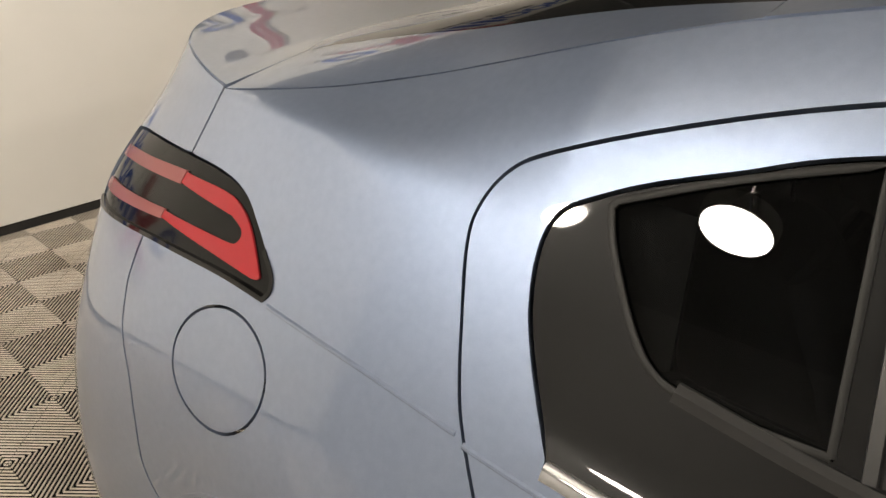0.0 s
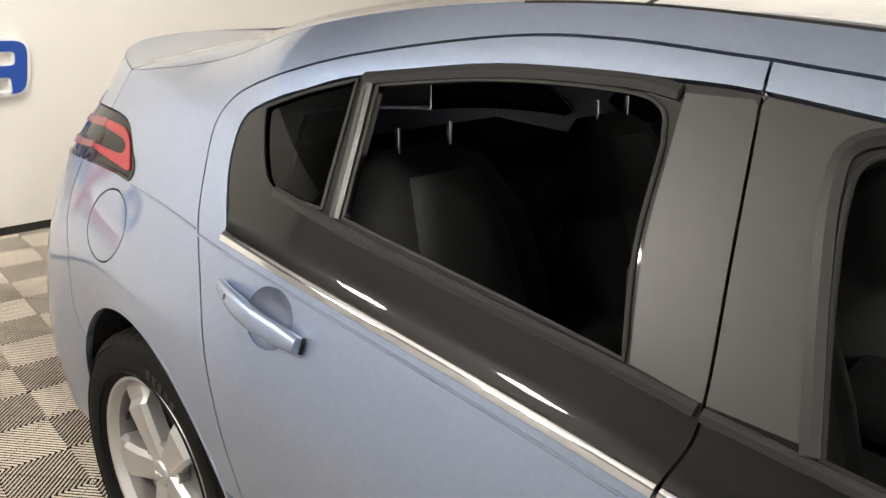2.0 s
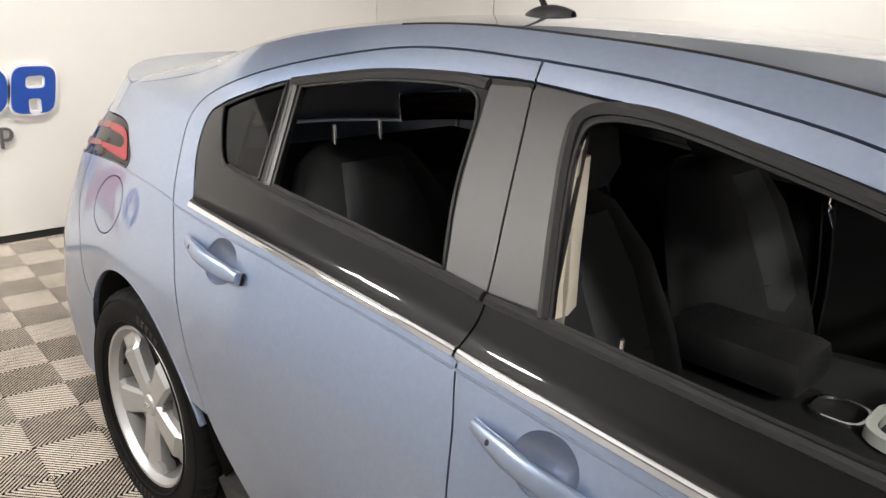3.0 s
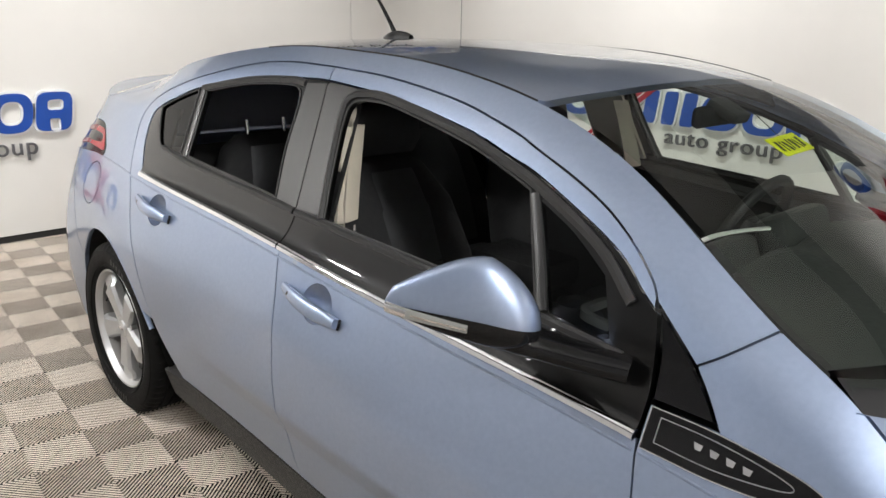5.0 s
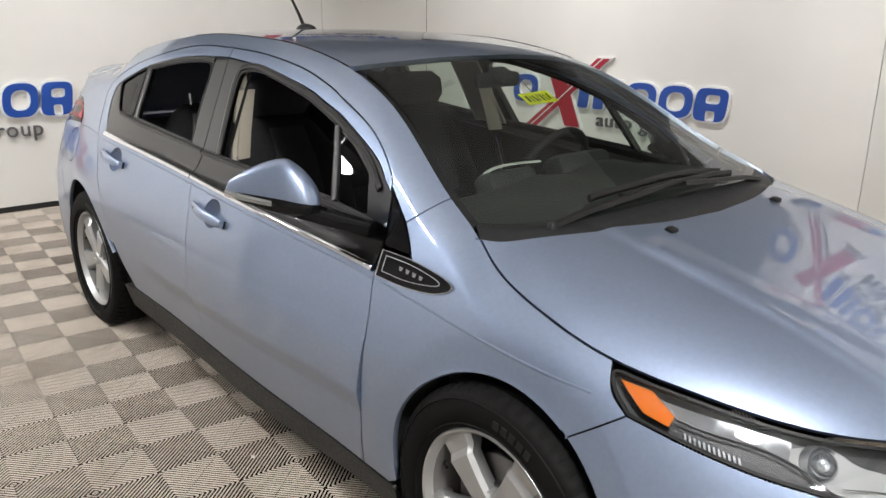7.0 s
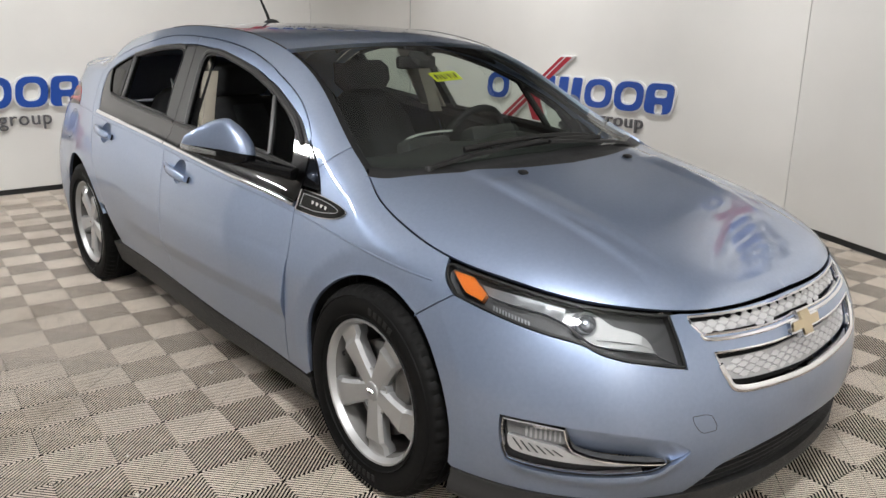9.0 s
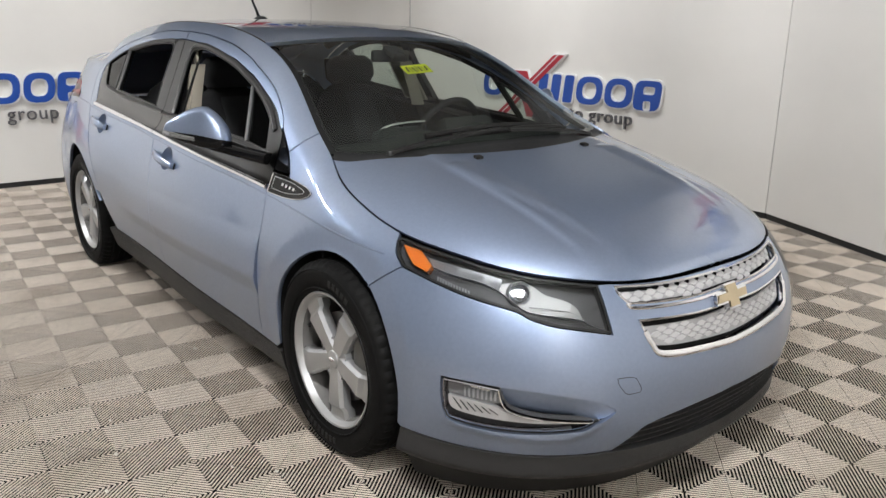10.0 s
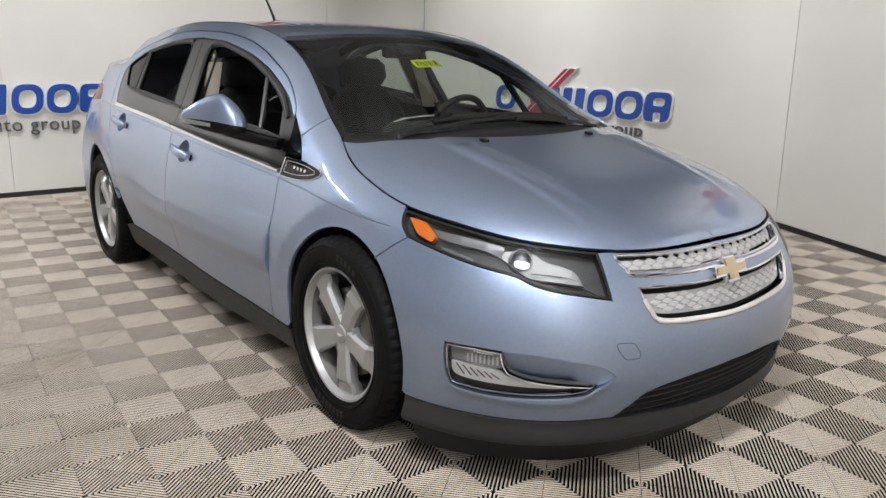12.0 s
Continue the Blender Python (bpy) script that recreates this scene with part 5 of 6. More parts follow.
def head_lamp(side):
    kw = {"side": side}
    root = drape("headlamp", HEAD_LAMP, tub, LAMP_DARK, car, lift=-0.034, depth=-0.03, gap=0.001, label="clear headlamp with amber corner in a dark grey housing", **kw)
    drape("amber_corner", loop([(1.628, 0.768), (1.704, 0.761), (1.767, 0.731), (1.761, 0.711), (1.70, 0.724)]), tub, AMBER, root, lift=-0.010, gap=0.001, depth=0.02, label="amber side marker", **kw)
    trim = flow([(1.772, 0.727), (1.85, 0.717), (1.948, 0.708), (2.016, 0.692), (2.07, 0.667), (2.114, 0.648), (2.202, 0.638), (2.287, 0.627)], 6)
    long_bowl = loop(flow([(1.722, 0.755), (1.80, 0.747), (1.92, 0.736), (2.02, 0.724)]), [q for q in trim[::-1] if q[0] < 2.02])
    drape("upper_reflector", long_bowl, tub, LAMP_GREY, root, lift=lambda s, z: -0.018 - 0.016 * np.clip((0.762 - 0.17 * (s - 1.72) - z) / 0.035, 0, 1) ** 0.7, depth=0.006, step=0.012, label="frosted grey reflector", **kw)
    for k in range(12):
        s0 = 1.792 + 0.0108 * k
        z0 = 0.711 - 0.175 * (s0 - 1.792)
        drape("reflector_rib", [(s0, z0), (s0 + 0.005, z0 - 0.001), (s0 + 0.009, z0 - 0.012), (s0 + 0.004, z0 - 0.011)], tub, LAMP_GREY, root, lift=-0.024, gap=0, depth=0.004, **kw)
    bowl = loop(flow([(2.006, 0.708), (2.030, 0.719), (2.114, 0.721), (2.172, 0.696), (2.229, 0.681), (2.268, 0.660), (2.286, 0.630)]), [q for q in trim[::-1] if 2.008 < q[0] < 2.284])
    drape("main_reflector", bowl, tub, LAMP_PALE, root, lift=lambda s, z: -0.014 - 0.022 * np.clip(1 - np.hypot((s - 2.10) / 0.16, (z - 0.70) / 0.085), 0, 1) ** 0.6, depth=0.008, step=0.012, label="pale reflector bowl", **kw)
    strip("lamp_trim", trim, tub, SATIN_CHROME, root, [(-0.0022, -0.004), (0, 0.003), (0.0022, -0.004)], side, lift=-0.013)
    strip("bowl_step", flow([(2.118, 0.660), (2.19, 0.656), (2.245, 0.648), (2.282, 0.634)], 6), tub, LAMP_GREY, root, [(-0.0012, -0.004), (0, 0.001), (0.0012, -0.004)], side, lift=-0.014)
    strip("housing_edge", [(2.116, 0.724), (2.155, 0.722), (2.196, 0.718)], tub, LAMP_PALE, root, [(-0.001, -0.004), (0, 0.001), (0.001, -0.004)], side, lift=-0.014)
    strip("housing_edge", [(2.292, 0.624), (2.32, 0.612), (2.35, 0.599)], tub, LAMP_GREY, root, [(-0.0008, -0.004), (0, 0.001), (0.0008, -0.004)], side, lift=-0.026)
    c = on(tub, 2.085, 0.694, -0.034, side)
    n = (on(tub, 2.085, 0.694, 0.0, side) - c).normalized()
    n = (n + Vector((0.9, 0, 0))).normalized()
    bm = bmesh.new()
    bmesh.ops.create_uvsphere(bm, u_segments=28, v_segments=16, radius=0.030, matrix=Matrix.Translation(c))
    part("projector_lens", bm, PROJECTOR, root, "glass projector lens", smooth=60)
    bm = bmesh.new()
    lathe(bm, [(0.030, -0.01), (0.034, 0.004), (0.0355, 0.006), (0.037, 0.003), (0.037, -0.02)], 32, "z")
    bm.transform(Matrix.Translation(c) @ n.to_track_quat("Z", "Y").to_matrix().to_4x4())
    part("projector_ring", bm, LAMP_GREY, root, smooth=40)
    lens = drape("lens", HEAD_LAMP, tub, LENS, root, lift=0.0, depth=0, gap=0.003, label="clear lens", **kw)
    lens.visible_shadow = False
    strip("lamp_seal", closed(spaced(shrunk(HEAD_LAMP, 0.004), 0.02)), tub, RUBBER, root, [(-0.0035, -0.008), (-0.003, 0.0012), (0.003, 0.0012), (0.0035, -0.008)], side, lift=-0.001)


PROJECTOR = material("projector_glass", (0.45, 0.47, 0.50), 0.10, 0.85, Coat_Weight=1.0)


def fog_lamp(side):
    kw = {"side": side}
    root = drape("fog_lamp", FOG, tub, LAMP_DARK, car, lift=-0.026, depth=-0.022, gap=-0.002, label="clear fog lamp in a silver bezel", **kw)
    drape("fog_reflector", loop([(1.892, 0.446), (2.050, 0.440), (2.058, 0.398), (2.03, 0.392), (1.896, 0.403)]), tub, LAMP_GREY, root, lift=-0.018, gap=0, depth=0.006, **kw)
    for k in range(8):
        s = 1.945 + 0.0125 * k
        drape("lens_rib", [(s, 0.428), (s + 0.005, 0.428), (s + 0.005, 0.402), (s, 0.402)], tub, GRILLE_SILVER, root, lift=-0.014, gap=0, depth=0.004, **kw)
    drape("bulb_shield", [(1.965, 0.440), (2.02, 0.437), (2.02, 0.431), (1.965, 0.434)], tub, CHROME, root, lift=-0.010, gap=0, depth=0.006, **kw)
    drape("bezel", loop(flow([(1.896, 0.401), (1.97, 0.396), (2.036, 0.388), (2.064, 0.376), (2.132, 0.361), (2.255, 0.350)]), flow([(2.255, 0.350), (2.236, 0.341), (2.092, 0.342), (1.98, 0.346), (1.916, 0.354), (1.898, 0.372), (1.896, 0.401)])), tub, GRILLE_SILVER, root, lift=-0.012, depth=0.012, label="satin silver bezel", **kw)
    for k in range(6):
        s = 1.912 + 0.021 * k
        drape("bezel_fin", [(s, 0.392 - 0.003 * k), (s + 0.004, 0.392 - 0.003 * k), (s + 0.028, 0.362), (s + 0.024, 0.362)], tub, LAMP_DARK, root, lift=-0.0105, gap=0, depth=0.003, **kw)
    drape("fog_lens", loop([(1.888, 0.449), (2.052, 0.443), (2.060, 0.402), (1.888, 0.404)]), tub, LENS, root, lift=-0.004, gap=0, depth=0, label="clear lens", **kw).visible_shadow = False
    strip("fog_edge", closed(spaced(shrunk(FOG, 0.007), 0.014)), tub, CHROME, root, [(-0.0022, -0.014), (-0.002, 0.001), (0.001, 0.002), (0.002, -0.014)], side, lift=-0.004, label="thin chrome edge")


for side in (-1, 1):
    head_lamp(side)
    fog_lamp(side)
strip("tow_cover", closed(spaced(loop(flow([(2.372, 0.472), (2.41, 0.472), (2.430, 0.466)], 4), flow([(2.430, 0.466), (2.446, 0.440), (2.445, 0.425)], 4), flow([(2.445, 0.425), (2.41, 0.424), (2.395, 0.430)], 4), flow([(2.395, 0.430), (2.376, 0.455), (2.372, 0.472)], 4)), 0.01)), whole, SATIN_BLACK, car, [(-0.0009, -0.003), (-0.0009, 0.0004), (0.0009, 0.0004), (0.0009, -0.003)], label="round-cornered towing eye cover")
# lower intake
mouth = drape("lower_intake", loop(both(INTAKE, 2.85), [(3.31, 0.20), (2.39, 0.20)]), whole, BLACK_VOID, car, lift=-0.05, gap=-0.004, depth=-0.045, label="black slatted lower intake")
for k, z in enumerate((0.218, 0.240, 0.262, 0.284, 0.306)):
    a = (2.40, 2.405, 2.43, 2.46, 2.50)[k]
    strip("slat", [(s, z) for s in np.linspace(a, 5.7 - a, 40)], whole, LOWER_BLACK, mouth, [(-0.004, -0.03), (-0.004, -0.004), (0.004, -0.002), (0.004, -0.03)], lift=-0.006)
strip("air_deflector", both([(s, 0.108) for s in np.linspace(1.72, 2.85, 30)], 2.85), whole, RUBBER, car, [(-0.055, -0.022), (-0.055, -0.010), (0.05, 0.004), (0.05, -0.014)], label="black rubber air deflector")

# ---- screen details ----
cowl_edge = flow([(1.120, -0.690), (1.19, -0.630), (1.278, -0.472), (1.343, -0.245), (1.364, 0.0)])


def cowl_surface(x, y):
    x, y = np.broadcast_arrays(np.asarray(x, float), np.asarray(y, float))
    z1, z2 = cabin(np.minimum(x, 1.27), y)[2], bonnet(np.maximum(x, 1.13), y)[2]
    t = ease(x + 0.33 * y * y, 1.22, 1.37)
    return x * 1.0, y * 1.0, z1 * (1 - t) + z2 * t - 0.008


cowl_back = [(x - 0.025, y * 0.985) for x, y in screen_low]
cowl_front = [(x + 0.02, y) for x, y in cowl_edge]
drape("cowl", loop(cowl_front, mirrored(cowl_front), mirrored(cowl_back)[::-1], cowl_back[::-1]), cowl_surface, COWL, car, gap=0.0, depth=0, label="black plastic scuttle panel")


def wiper(path, blade, name="wiper"):
    root = new(name)
    root.parent = car
    bm = bmesh.new()
    pts = [cabin(x, y) for x, y in path]
    sweep(bm, [(float(x), float(y), float(z) + h) for (x, y, z), h in zip(pts, (0.006, 0.018, 0.024, 0.024))], lambda t: [(-0.014 + 0.006 * t, -0.005), (0.014 - 0.006 * t, -0.005), (0.010 - 0.004 * t, 0.006), (-0.010 + 0.004 * t, 0.006)])
    part("wiper_arm", bm, RUBBER, root, smooth=30)
    bm = bmesh.new()
    line = flow(blade, 10)
    pts = [cabin(x, y) for x, y in line]
    sweep(bm, [(float(x), float(y), float(z) + 0.016) for x, y, z in pts], [(-0.007, -0.003), (-0.002, -0.013), (0.002, -0.013), (0.007, -0.003), (0.004, 0.008), (-0.004, 0.008)])
    part("wiper_blade", bm, RUBBER, root, smooth=30)
    bm = bmesh.new()
    x, y, z = cabin(*path[0])
    lathe(bm, [(0.0, 0.014), (0.009, 0.013), (0.012, 0.008), (0.013, -0.004)], 20, "z", (float(x), float(y), float(z)))
    part("wiper_pivot", bm, SATIN_BLACK, root, smooth=40)


wiper([(1.205, -0.505), (1.222, -0.38), (1.237, -0.15), (1.225, 0.0)], [(1.182, -0.335), (1.188, -0.15), (1.185, 0.03), (1.192, 0.30)])
wiper([(1.215, 0.515), (1.238, 0.38), (1.255, 0.15), (1.245, 0.02)], [(1.205, 0.35), (1.215, 0.15), (1.222, 0.0), (1.215, -0.24)])
for y in (-0.273, 0.273):
    bm = bmesh.new()
    box_mesh(bm, (0.024, 0.030, 0.012), (0, 0, 0.004), 0.004)
    x, yy, z = bonnet(1.398, y)
    bm.transform(Matrix.Translation((float(x), float(yy), float(z))) @ Matrix.Rotation(radians(12), 4, "Y"))
    part("washer_nozzle", bm, RUBBER, car, smooth=40)
    strip("washer_edge", [(1.38, y), (1.39, y)], bonnet, RUBBER, car, [(-0.01, 0), (0, 0.001), (0.01, 0)])
# antenna
bm = bmesh.new()
base = cabin(-0.726, 0.0)
rings = []
for t in np.linspace(0, 1, 10):
    w, h = 0.030 * math.sin(math.pi * (0.10 + 0.86 * t)) ** 0.8, 0.030 * math.sin(math.pi * min(1, 0.15 + 0.8 * t)) ** 0.7
    x = -0.66 - 0.15 * t
    zz = float(cabin(x, 0.0)[2]) - 0.003
    rings.append([bm.verts.new((x, w * math.cos(g), zz + h * math.sin(g) * (0.9 + 0.2 * t))) for g in np.linspace(0, math.pi, 11)])
for a, b in zip(rings, rings[1:]):
    for k in range(10):
        bm.faces.new((a[k], a[k + 1], b[k + 1], b[k]))
bmesh.ops.recalc_face_normals(bm, faces=bm.faces)
antenna = part("antenna", bm, SATIN_BLACK, car, "black roof aerial", smooth=50)
bm = bmesh.new()
zz = float(cabin(-0.76, 0.0)[2])
sweep(bm, [(-0.752, 0, zz + 0.022), (-0.775, 0, zz + 0.055), (-0.83, 0, zz + 0.12), (-0.925, 0, zz + 0.215)], lambda t: round_section(0.0085 - 0.004 * t, 10))
part("antenna_mast", bm, RUBBER, antenna, smooth=50)


# ---- inside the car ----
def cushion(bm, sections, n=16):
    """A padded form lofted through rounded rectangles: (centre, half width, half thickness, normal tilt in degrees)."""
    rings = []
    for (x, y, z), w, h, tilt in sections:
        c, s = math.cos(radians(tilt)), math.sin(radians(tilt))
        ring = []
        for k in range(n):
            g = 2 * math.pi * k / n
            a = w * math.copysign(abs(math.cos(g)) ** 0.55, math.cos(g))
            b = h * math.copysign(abs(math.sin(g)) ** 0.55, math.sin(g))
            ring.append(bm.verts.new((x + b * c, y + a, z + b * s)))
        rings.append(ring)
    for a, b in zip(rings, rings[1:]):
        for k in range(n):
            bm.faces.new((a[k], a[(k + 1) % n], b[(k + 1) % n], b[k]))
    bm.faces.new(rings[0]), bm.faces.new(rings[-1])
    bmesh.ops.recalc_face_normals(bm, faces=bm.faces)
    return bm


def seat(x, y, wide, kind):
    root = new(kind)
    root.parent = car
    tagged(root, "black cloth seat with charcoal centre panel")
    part("cushion", cushion(bmesh.new(), [((x - 0.22, y, 0.46), wide * 0.9, 0.07, 90), ((x - 0.10, y, 0.47), wide, 0.085, 90), ((x + 0.15, y, 0.49), wide, 0.085, 90), ((x + 0.27, y, 0.48), wide * 0.92, 0.06, 90)]), FABRIC, root, smooth=60)
    lean = [(0.0, 0.44), (-0.05, 0.56), (-0.11, 0.74), (-0.175, 0.91), (-0.23, 1.02), (-0.255, 1.06)]
    size = [(0.90, 0.06), (1.0, 0.085), (1.02, 0.08), (0.90, 0.07), (0.64, 0.055), (0.38, 0.03)]
    if kind == "front_seat":
        lean, size = [(a - 0.025, z) for a, z in lean], [(k, h + 0.03) for k, h in size]
    part("backrest", cushion(bmesh.new(), [((x - 0.20 + a, y, z), wide * k, h, 14) for (a, z), (k, h) in zip(lean, size)]), FABRIC, root, smooth=60)
    part("back_panel", cushion(bmesh.new(), [((x - 0.155 + a, y, z), wide * 0.56 * k, h * 0.62, 14) for (a, z), (k, h) in zip(lean[1:-1], size[1:-1])]), FABRIC_GREY, root, "charcoal centre panel", smooth=60)
    part("cushion_panel", cushion(bmesh.new(), [((x - 0.12, y, 0.53), wide * 0.55, 0.034, 90), ((x + 0.18, y, 0.555), wide * 0.55, 0.034, 90)]), FABRIC_GREY, root, "charcoal centre panel", smooth=60)
    if kind == "front_seat":
        part("headrest", cushion(bmesh.new(), [((x - 0.425, y, 1.07), wide * 0.42, 0.055, 10), ((x - 0.43, y, 1.11), wide * 0.52, 0.075, 10), ((x - 0.44, y, 1.18), wide * 0.52, 0.068, 10), ((x - 0.45, y, 1.215), wide * 0.40, 0.03, 10)]), FABRIC_GREY, root, smooth=60)
    for k in (-1, 1):
        bm = bmesh.new()
        sweep(bm, [(x - 0.42, y + k * 0.075, 1.00), (x - 0.43, y + k * 0.075, 1.11 if kind == "rear_seat" else 1.13)], round_section(0.0065))
        part("headrest_post", bm, CHROME if kind == "rear_seat" else INTERIOR, root, smooth=60)


for y in (-0.36, 0.36):
    seat(0.045, y, 0.255, "front_seat")
    seat(-0.62, y, 0.27, "rear_seat")


def fit_out():
    bm = bmesh.new()
    box_mesh(bm, (2.9, 1.46, 0.04), (-0.10, 0, 0.25), 0.01)
    part("floor_pan", bm, CARPET, car, "black carpet")
    bm = bmesh.new()
    box_mesh(bm, (0.05, 1.5, 0.62), (-1.02, 0, 0.62), 0.01)
    part("boot_wall", bm, CARPET, car)
    bm = bmesh.new()
    box_mesh(bm, (0.62, 1.2, 0.02), (-1.33, 0, 0.93), 0.01)
    part("parcel_shelf", bm, CARPET, car)
    bm = bmesh.new()
    box_mesh(bm, (0.05, 1.5, 0.64), (1.12, 0, 0.58), 0.01)
    part("bulkhead", bm, INTERIOR, car)
    # headliner and pillar trims follow the shell
    drape("headliner", loop([(-1.25, -0.55), (-0.6, -0.585), (0.0, -0.57), (0.36, -0.50)], flow([(0.36, -0.50), (0.385, -0.3), (0.39, 0.0), (0.385, 0.3), (0.36, 0.50)]), [(0.0, 0.57), (-0.6, 0.585), (-1.25, 0.55)]), cabin, HEADLINER, car, lift=-0.035, depth=0, label="grey cloth headliner")
    for side in (-1, 1):
        drape("pillar_trim", loop(edge_line(0.40, 1.08, 24), [(x - 0.01, y + 0.045) for x, y in edge_line(1.08, 0.40, 24)]), cabin, INTERIOR, car, lift=-0.03, depth=0.01, side=side, label="black screen pillar trim")
        for name, lo, hi in (("rear_door_lining", -1.0, -0.23), ("front_door_lining", -0.20, 0.83)):
            top = [(x, float(crease(x)) + 0.085 + (0.02 if x < -0.5 else 0)) for x in np.linspace(hi, lo, 16)]
            drape(name, loop([(lo, 0.30), (hi, 0.30)], top), tub, INTERIOR, car, lift=-0.055, depth=0.02, side=side, label="black door lining")
            drape(name + "_cap", loop([(x, z - 0.03) for x, z in top[::-1]], top), tub, INTERIOR, car, lift=-0.022, depth=0.03, side=side)
        bm, rings = bmesh.new(), []
        for x, y, z in ((-0.140, 0.690, 0.955), (-0.155, 0.672, 1.04), (-0.168, 0.652, 1.12), (-0.182, 0.632, 1.195)):
            rings.append([bm.verts.new((x + a, side * (y + b), z)) for a, b in ((0, 0), (0.004, -0.03), (-0.012, -0.075), (-0.024, -0.07), (-0.014, 0.0))])
        for p, q in zip(rings, rings[1:]):
            for k in range(5):
                bm.faces.new((p[k], p[(k + 1) % 5], q[(k + 1) % 5], q[k]))
        bmesh.ops.recalc_face_normals(bm, faces=bm.faces)
        part("pillar_edge", bm, BEIGE, car, "pale beige pillar edge", smooth=50)
        drape("centre_pillar", loop([(-0.345, 1.0), (-0.38, 1.30), (-0.19, 1.29), (-0.13, 1.0)]), tub, BEIGE if side > 0 else INTERIOR, car, lift=-0.045, depth=0.01, side=side, label="inner pillar trim")
        drape("rear_pillar_lining", loop([(-1.0, 1.06), (-1.02, 1.18), (-1.20, 1.19), (-1.30, 1.05), (-1.2, 0.98)]), tub, INTERIOR, car, lift=-0.03, depth=0.01, side=side)
        drape("rail_lining", loop([(s, float(CREST(s)) - 0.012) for s in np.linspace(-1.1, 0.4, 30)], [(s, float(CREST(s)) - 0.055) for s in np.linspace(0.4, -1.1, 30)]), tub, HEADLINER, car, lift=-0.03, depth=0.01, side=side)
    # dashboard
    def dash(x, y):
        x, y = np.broadcast_arrays(np.asarray(x, float), np.asarray(y, float))
        z = 0.915 + 0.02 * ease(x, 0.7, 1.0) + 0.045 * np.exp(-(((y - 0.37) / 0.16) ** 2)) * (1 - ease(x, 0.72, 0.95)) + 0.03 * np.exp(-((y / 0.15) ** 2)) * (1 - ease(x, 0.75, 0.95)) - 0.12 * np.clip((0.70 - x) / 0.10, 0, 1) ** 2
        return x * 1.0, y * 1.0, z
    ob = drape("dashboard", loop(flow([(0.60, -0.68), (0.58, -0.3), (0.56, 0.0), (0.58, 0.3), (0.60, 0.68)]), [(1.0, 0.66)], flow([(1.0, 0.66), (1.18, 0.3), (1.2, 0.0), (1.18, -0.3), (1.0, -0.66)])), dash, DASH, car, depth=0.0, label="black moulded dashboard")
    bm = bmesh.new()
    box_mesh(bm, (0.30, 1.36, 0.34), (0.80, 0, 0.68), 0.05)
    part("dash_front", bm, DASH, car, smooth=40)
    bm = bmesh.new()
    box_mesh(bm, (0.16, 0.26, 0.32), (0.62, 0, 0.70), 0.03)
    part("centre_stack", bm, CONSOLE_WHITE, car, "white glossy centre stack", smooth=40)
    bm = bmesh.new()
    box_mesh(bm, (0.10, 0.24, 0.14), (0.570, 0.0, 0.872), 0.025, Euler((0, radians(-22), 0)).to_matrix())
    part("display_hood", bm, DASH, car, smooth=40)
    bm = bmesh.new()
    box_mesh(bm, (0.10, 0.30, 0.13), (0.585, 0.37, 0.905), 0.03, Euler((0, radians(-22), 0)).to_matrix())
    part("instrument_hood", bm, DASH, car, smooth=40)
    bm = bmesh.new()
    arc_line = flow([(0.512, -0.075, 0.900), (0.520, -0.066, 0.932), (0.545, -0.025, 0.955), (0.590, 0.040, 0.968), (0.632, 0.093, 0.974)], 6)
    sweep(bm, arc_line, [(-0.003, -0.006), (0.003, -0.006), (0.003, 0.006), (-0.003, 0.006)], up=(1, 0, 0))
    part("display_trim", bm, CONSOLE_WHITE, car, "white trim line", smooth=40)
    # console
    bm = bmesh.new()
    box_mesh(bm, (1.55, 0.23, 0.36), (-0.15, 0, 0.46), 0.04)
    part("centre_console", bm, INTERIOR, car, smooth=40)
    bm = bmesh.new()
    box_mesh(bm, (0.32, 0.21, 0.10), (-0.10, 0, 0.715), 0.035)
    part("armrest", bm, INTERIOR, car, "black padded armrest", smooth=40)
    bm = bmesh.new()
    ring = [(0.335 + 0.150 * math.copysign(abs(math.cos(g)) ** 0.45, math.cos(g)), 0.085 * math.copysign(abs(math.sin(g)) ** 0.45, math.sin(g)), 0.658 - 0.008 * math.cos(g)) for g in np.linspace(0, 2 * math.pi, 40, endpoint=False)]
    sweep(bm, ring, [(-0.013, -0.02), (0.013, -0.02), (0.011, 0.005), (-0.011, 0.005)], closed=True)
    part("console_frame", bm, CONSOLE_WHITE, car, "white glossy frame", smooth=40)
    bm = bmesh.new()
    ring = [(0.115 + 0.055 * math.copysign(abs(math.cos(g)) ** 0.7, math.cos(g)), 0.055 * math.copysign(abs(math.sin(g)) ** 0.7, math.sin(g)), 0.648) for g in np.linspace(0, 2 * math.pi, 30, endpoint=False)]
    sweep(bm, ring, [(-0.004, -0.004), (0.004, -0.004), (0.004, 0.004), (-0.004, 0.004)], closed=True)
    part("cup_holder", bm, CHROME, car, "bright cup holder ring", smooth=40)
    bm = bmesh.new()
    box_mesh(bm, (0.05, 0.05, 0.09), (0.40, 0, 0.69), 0.02)
    part("gear_knob", bm, INTERIOR, car, smooth=40)
    # steering wheel
    root = new("steering_wheel")
    root.parent = car
    bm = bmesh.new()
    sweep(bm, [(0.178 * math.cos(g), 0.178 * math.sin(g), 0) for g in np.linspace(0, 2 * math.pi, 40, endpoint=False)], round_section(0.016, 10), closed=True)
    part("wheel_ring", bm, INTERIOR, root, smooth=60)
    bm = bmesh.new()
    box_mesh(bm, (0.13, 0.15, 0.05), (0, 0, -0.02), 0.022)
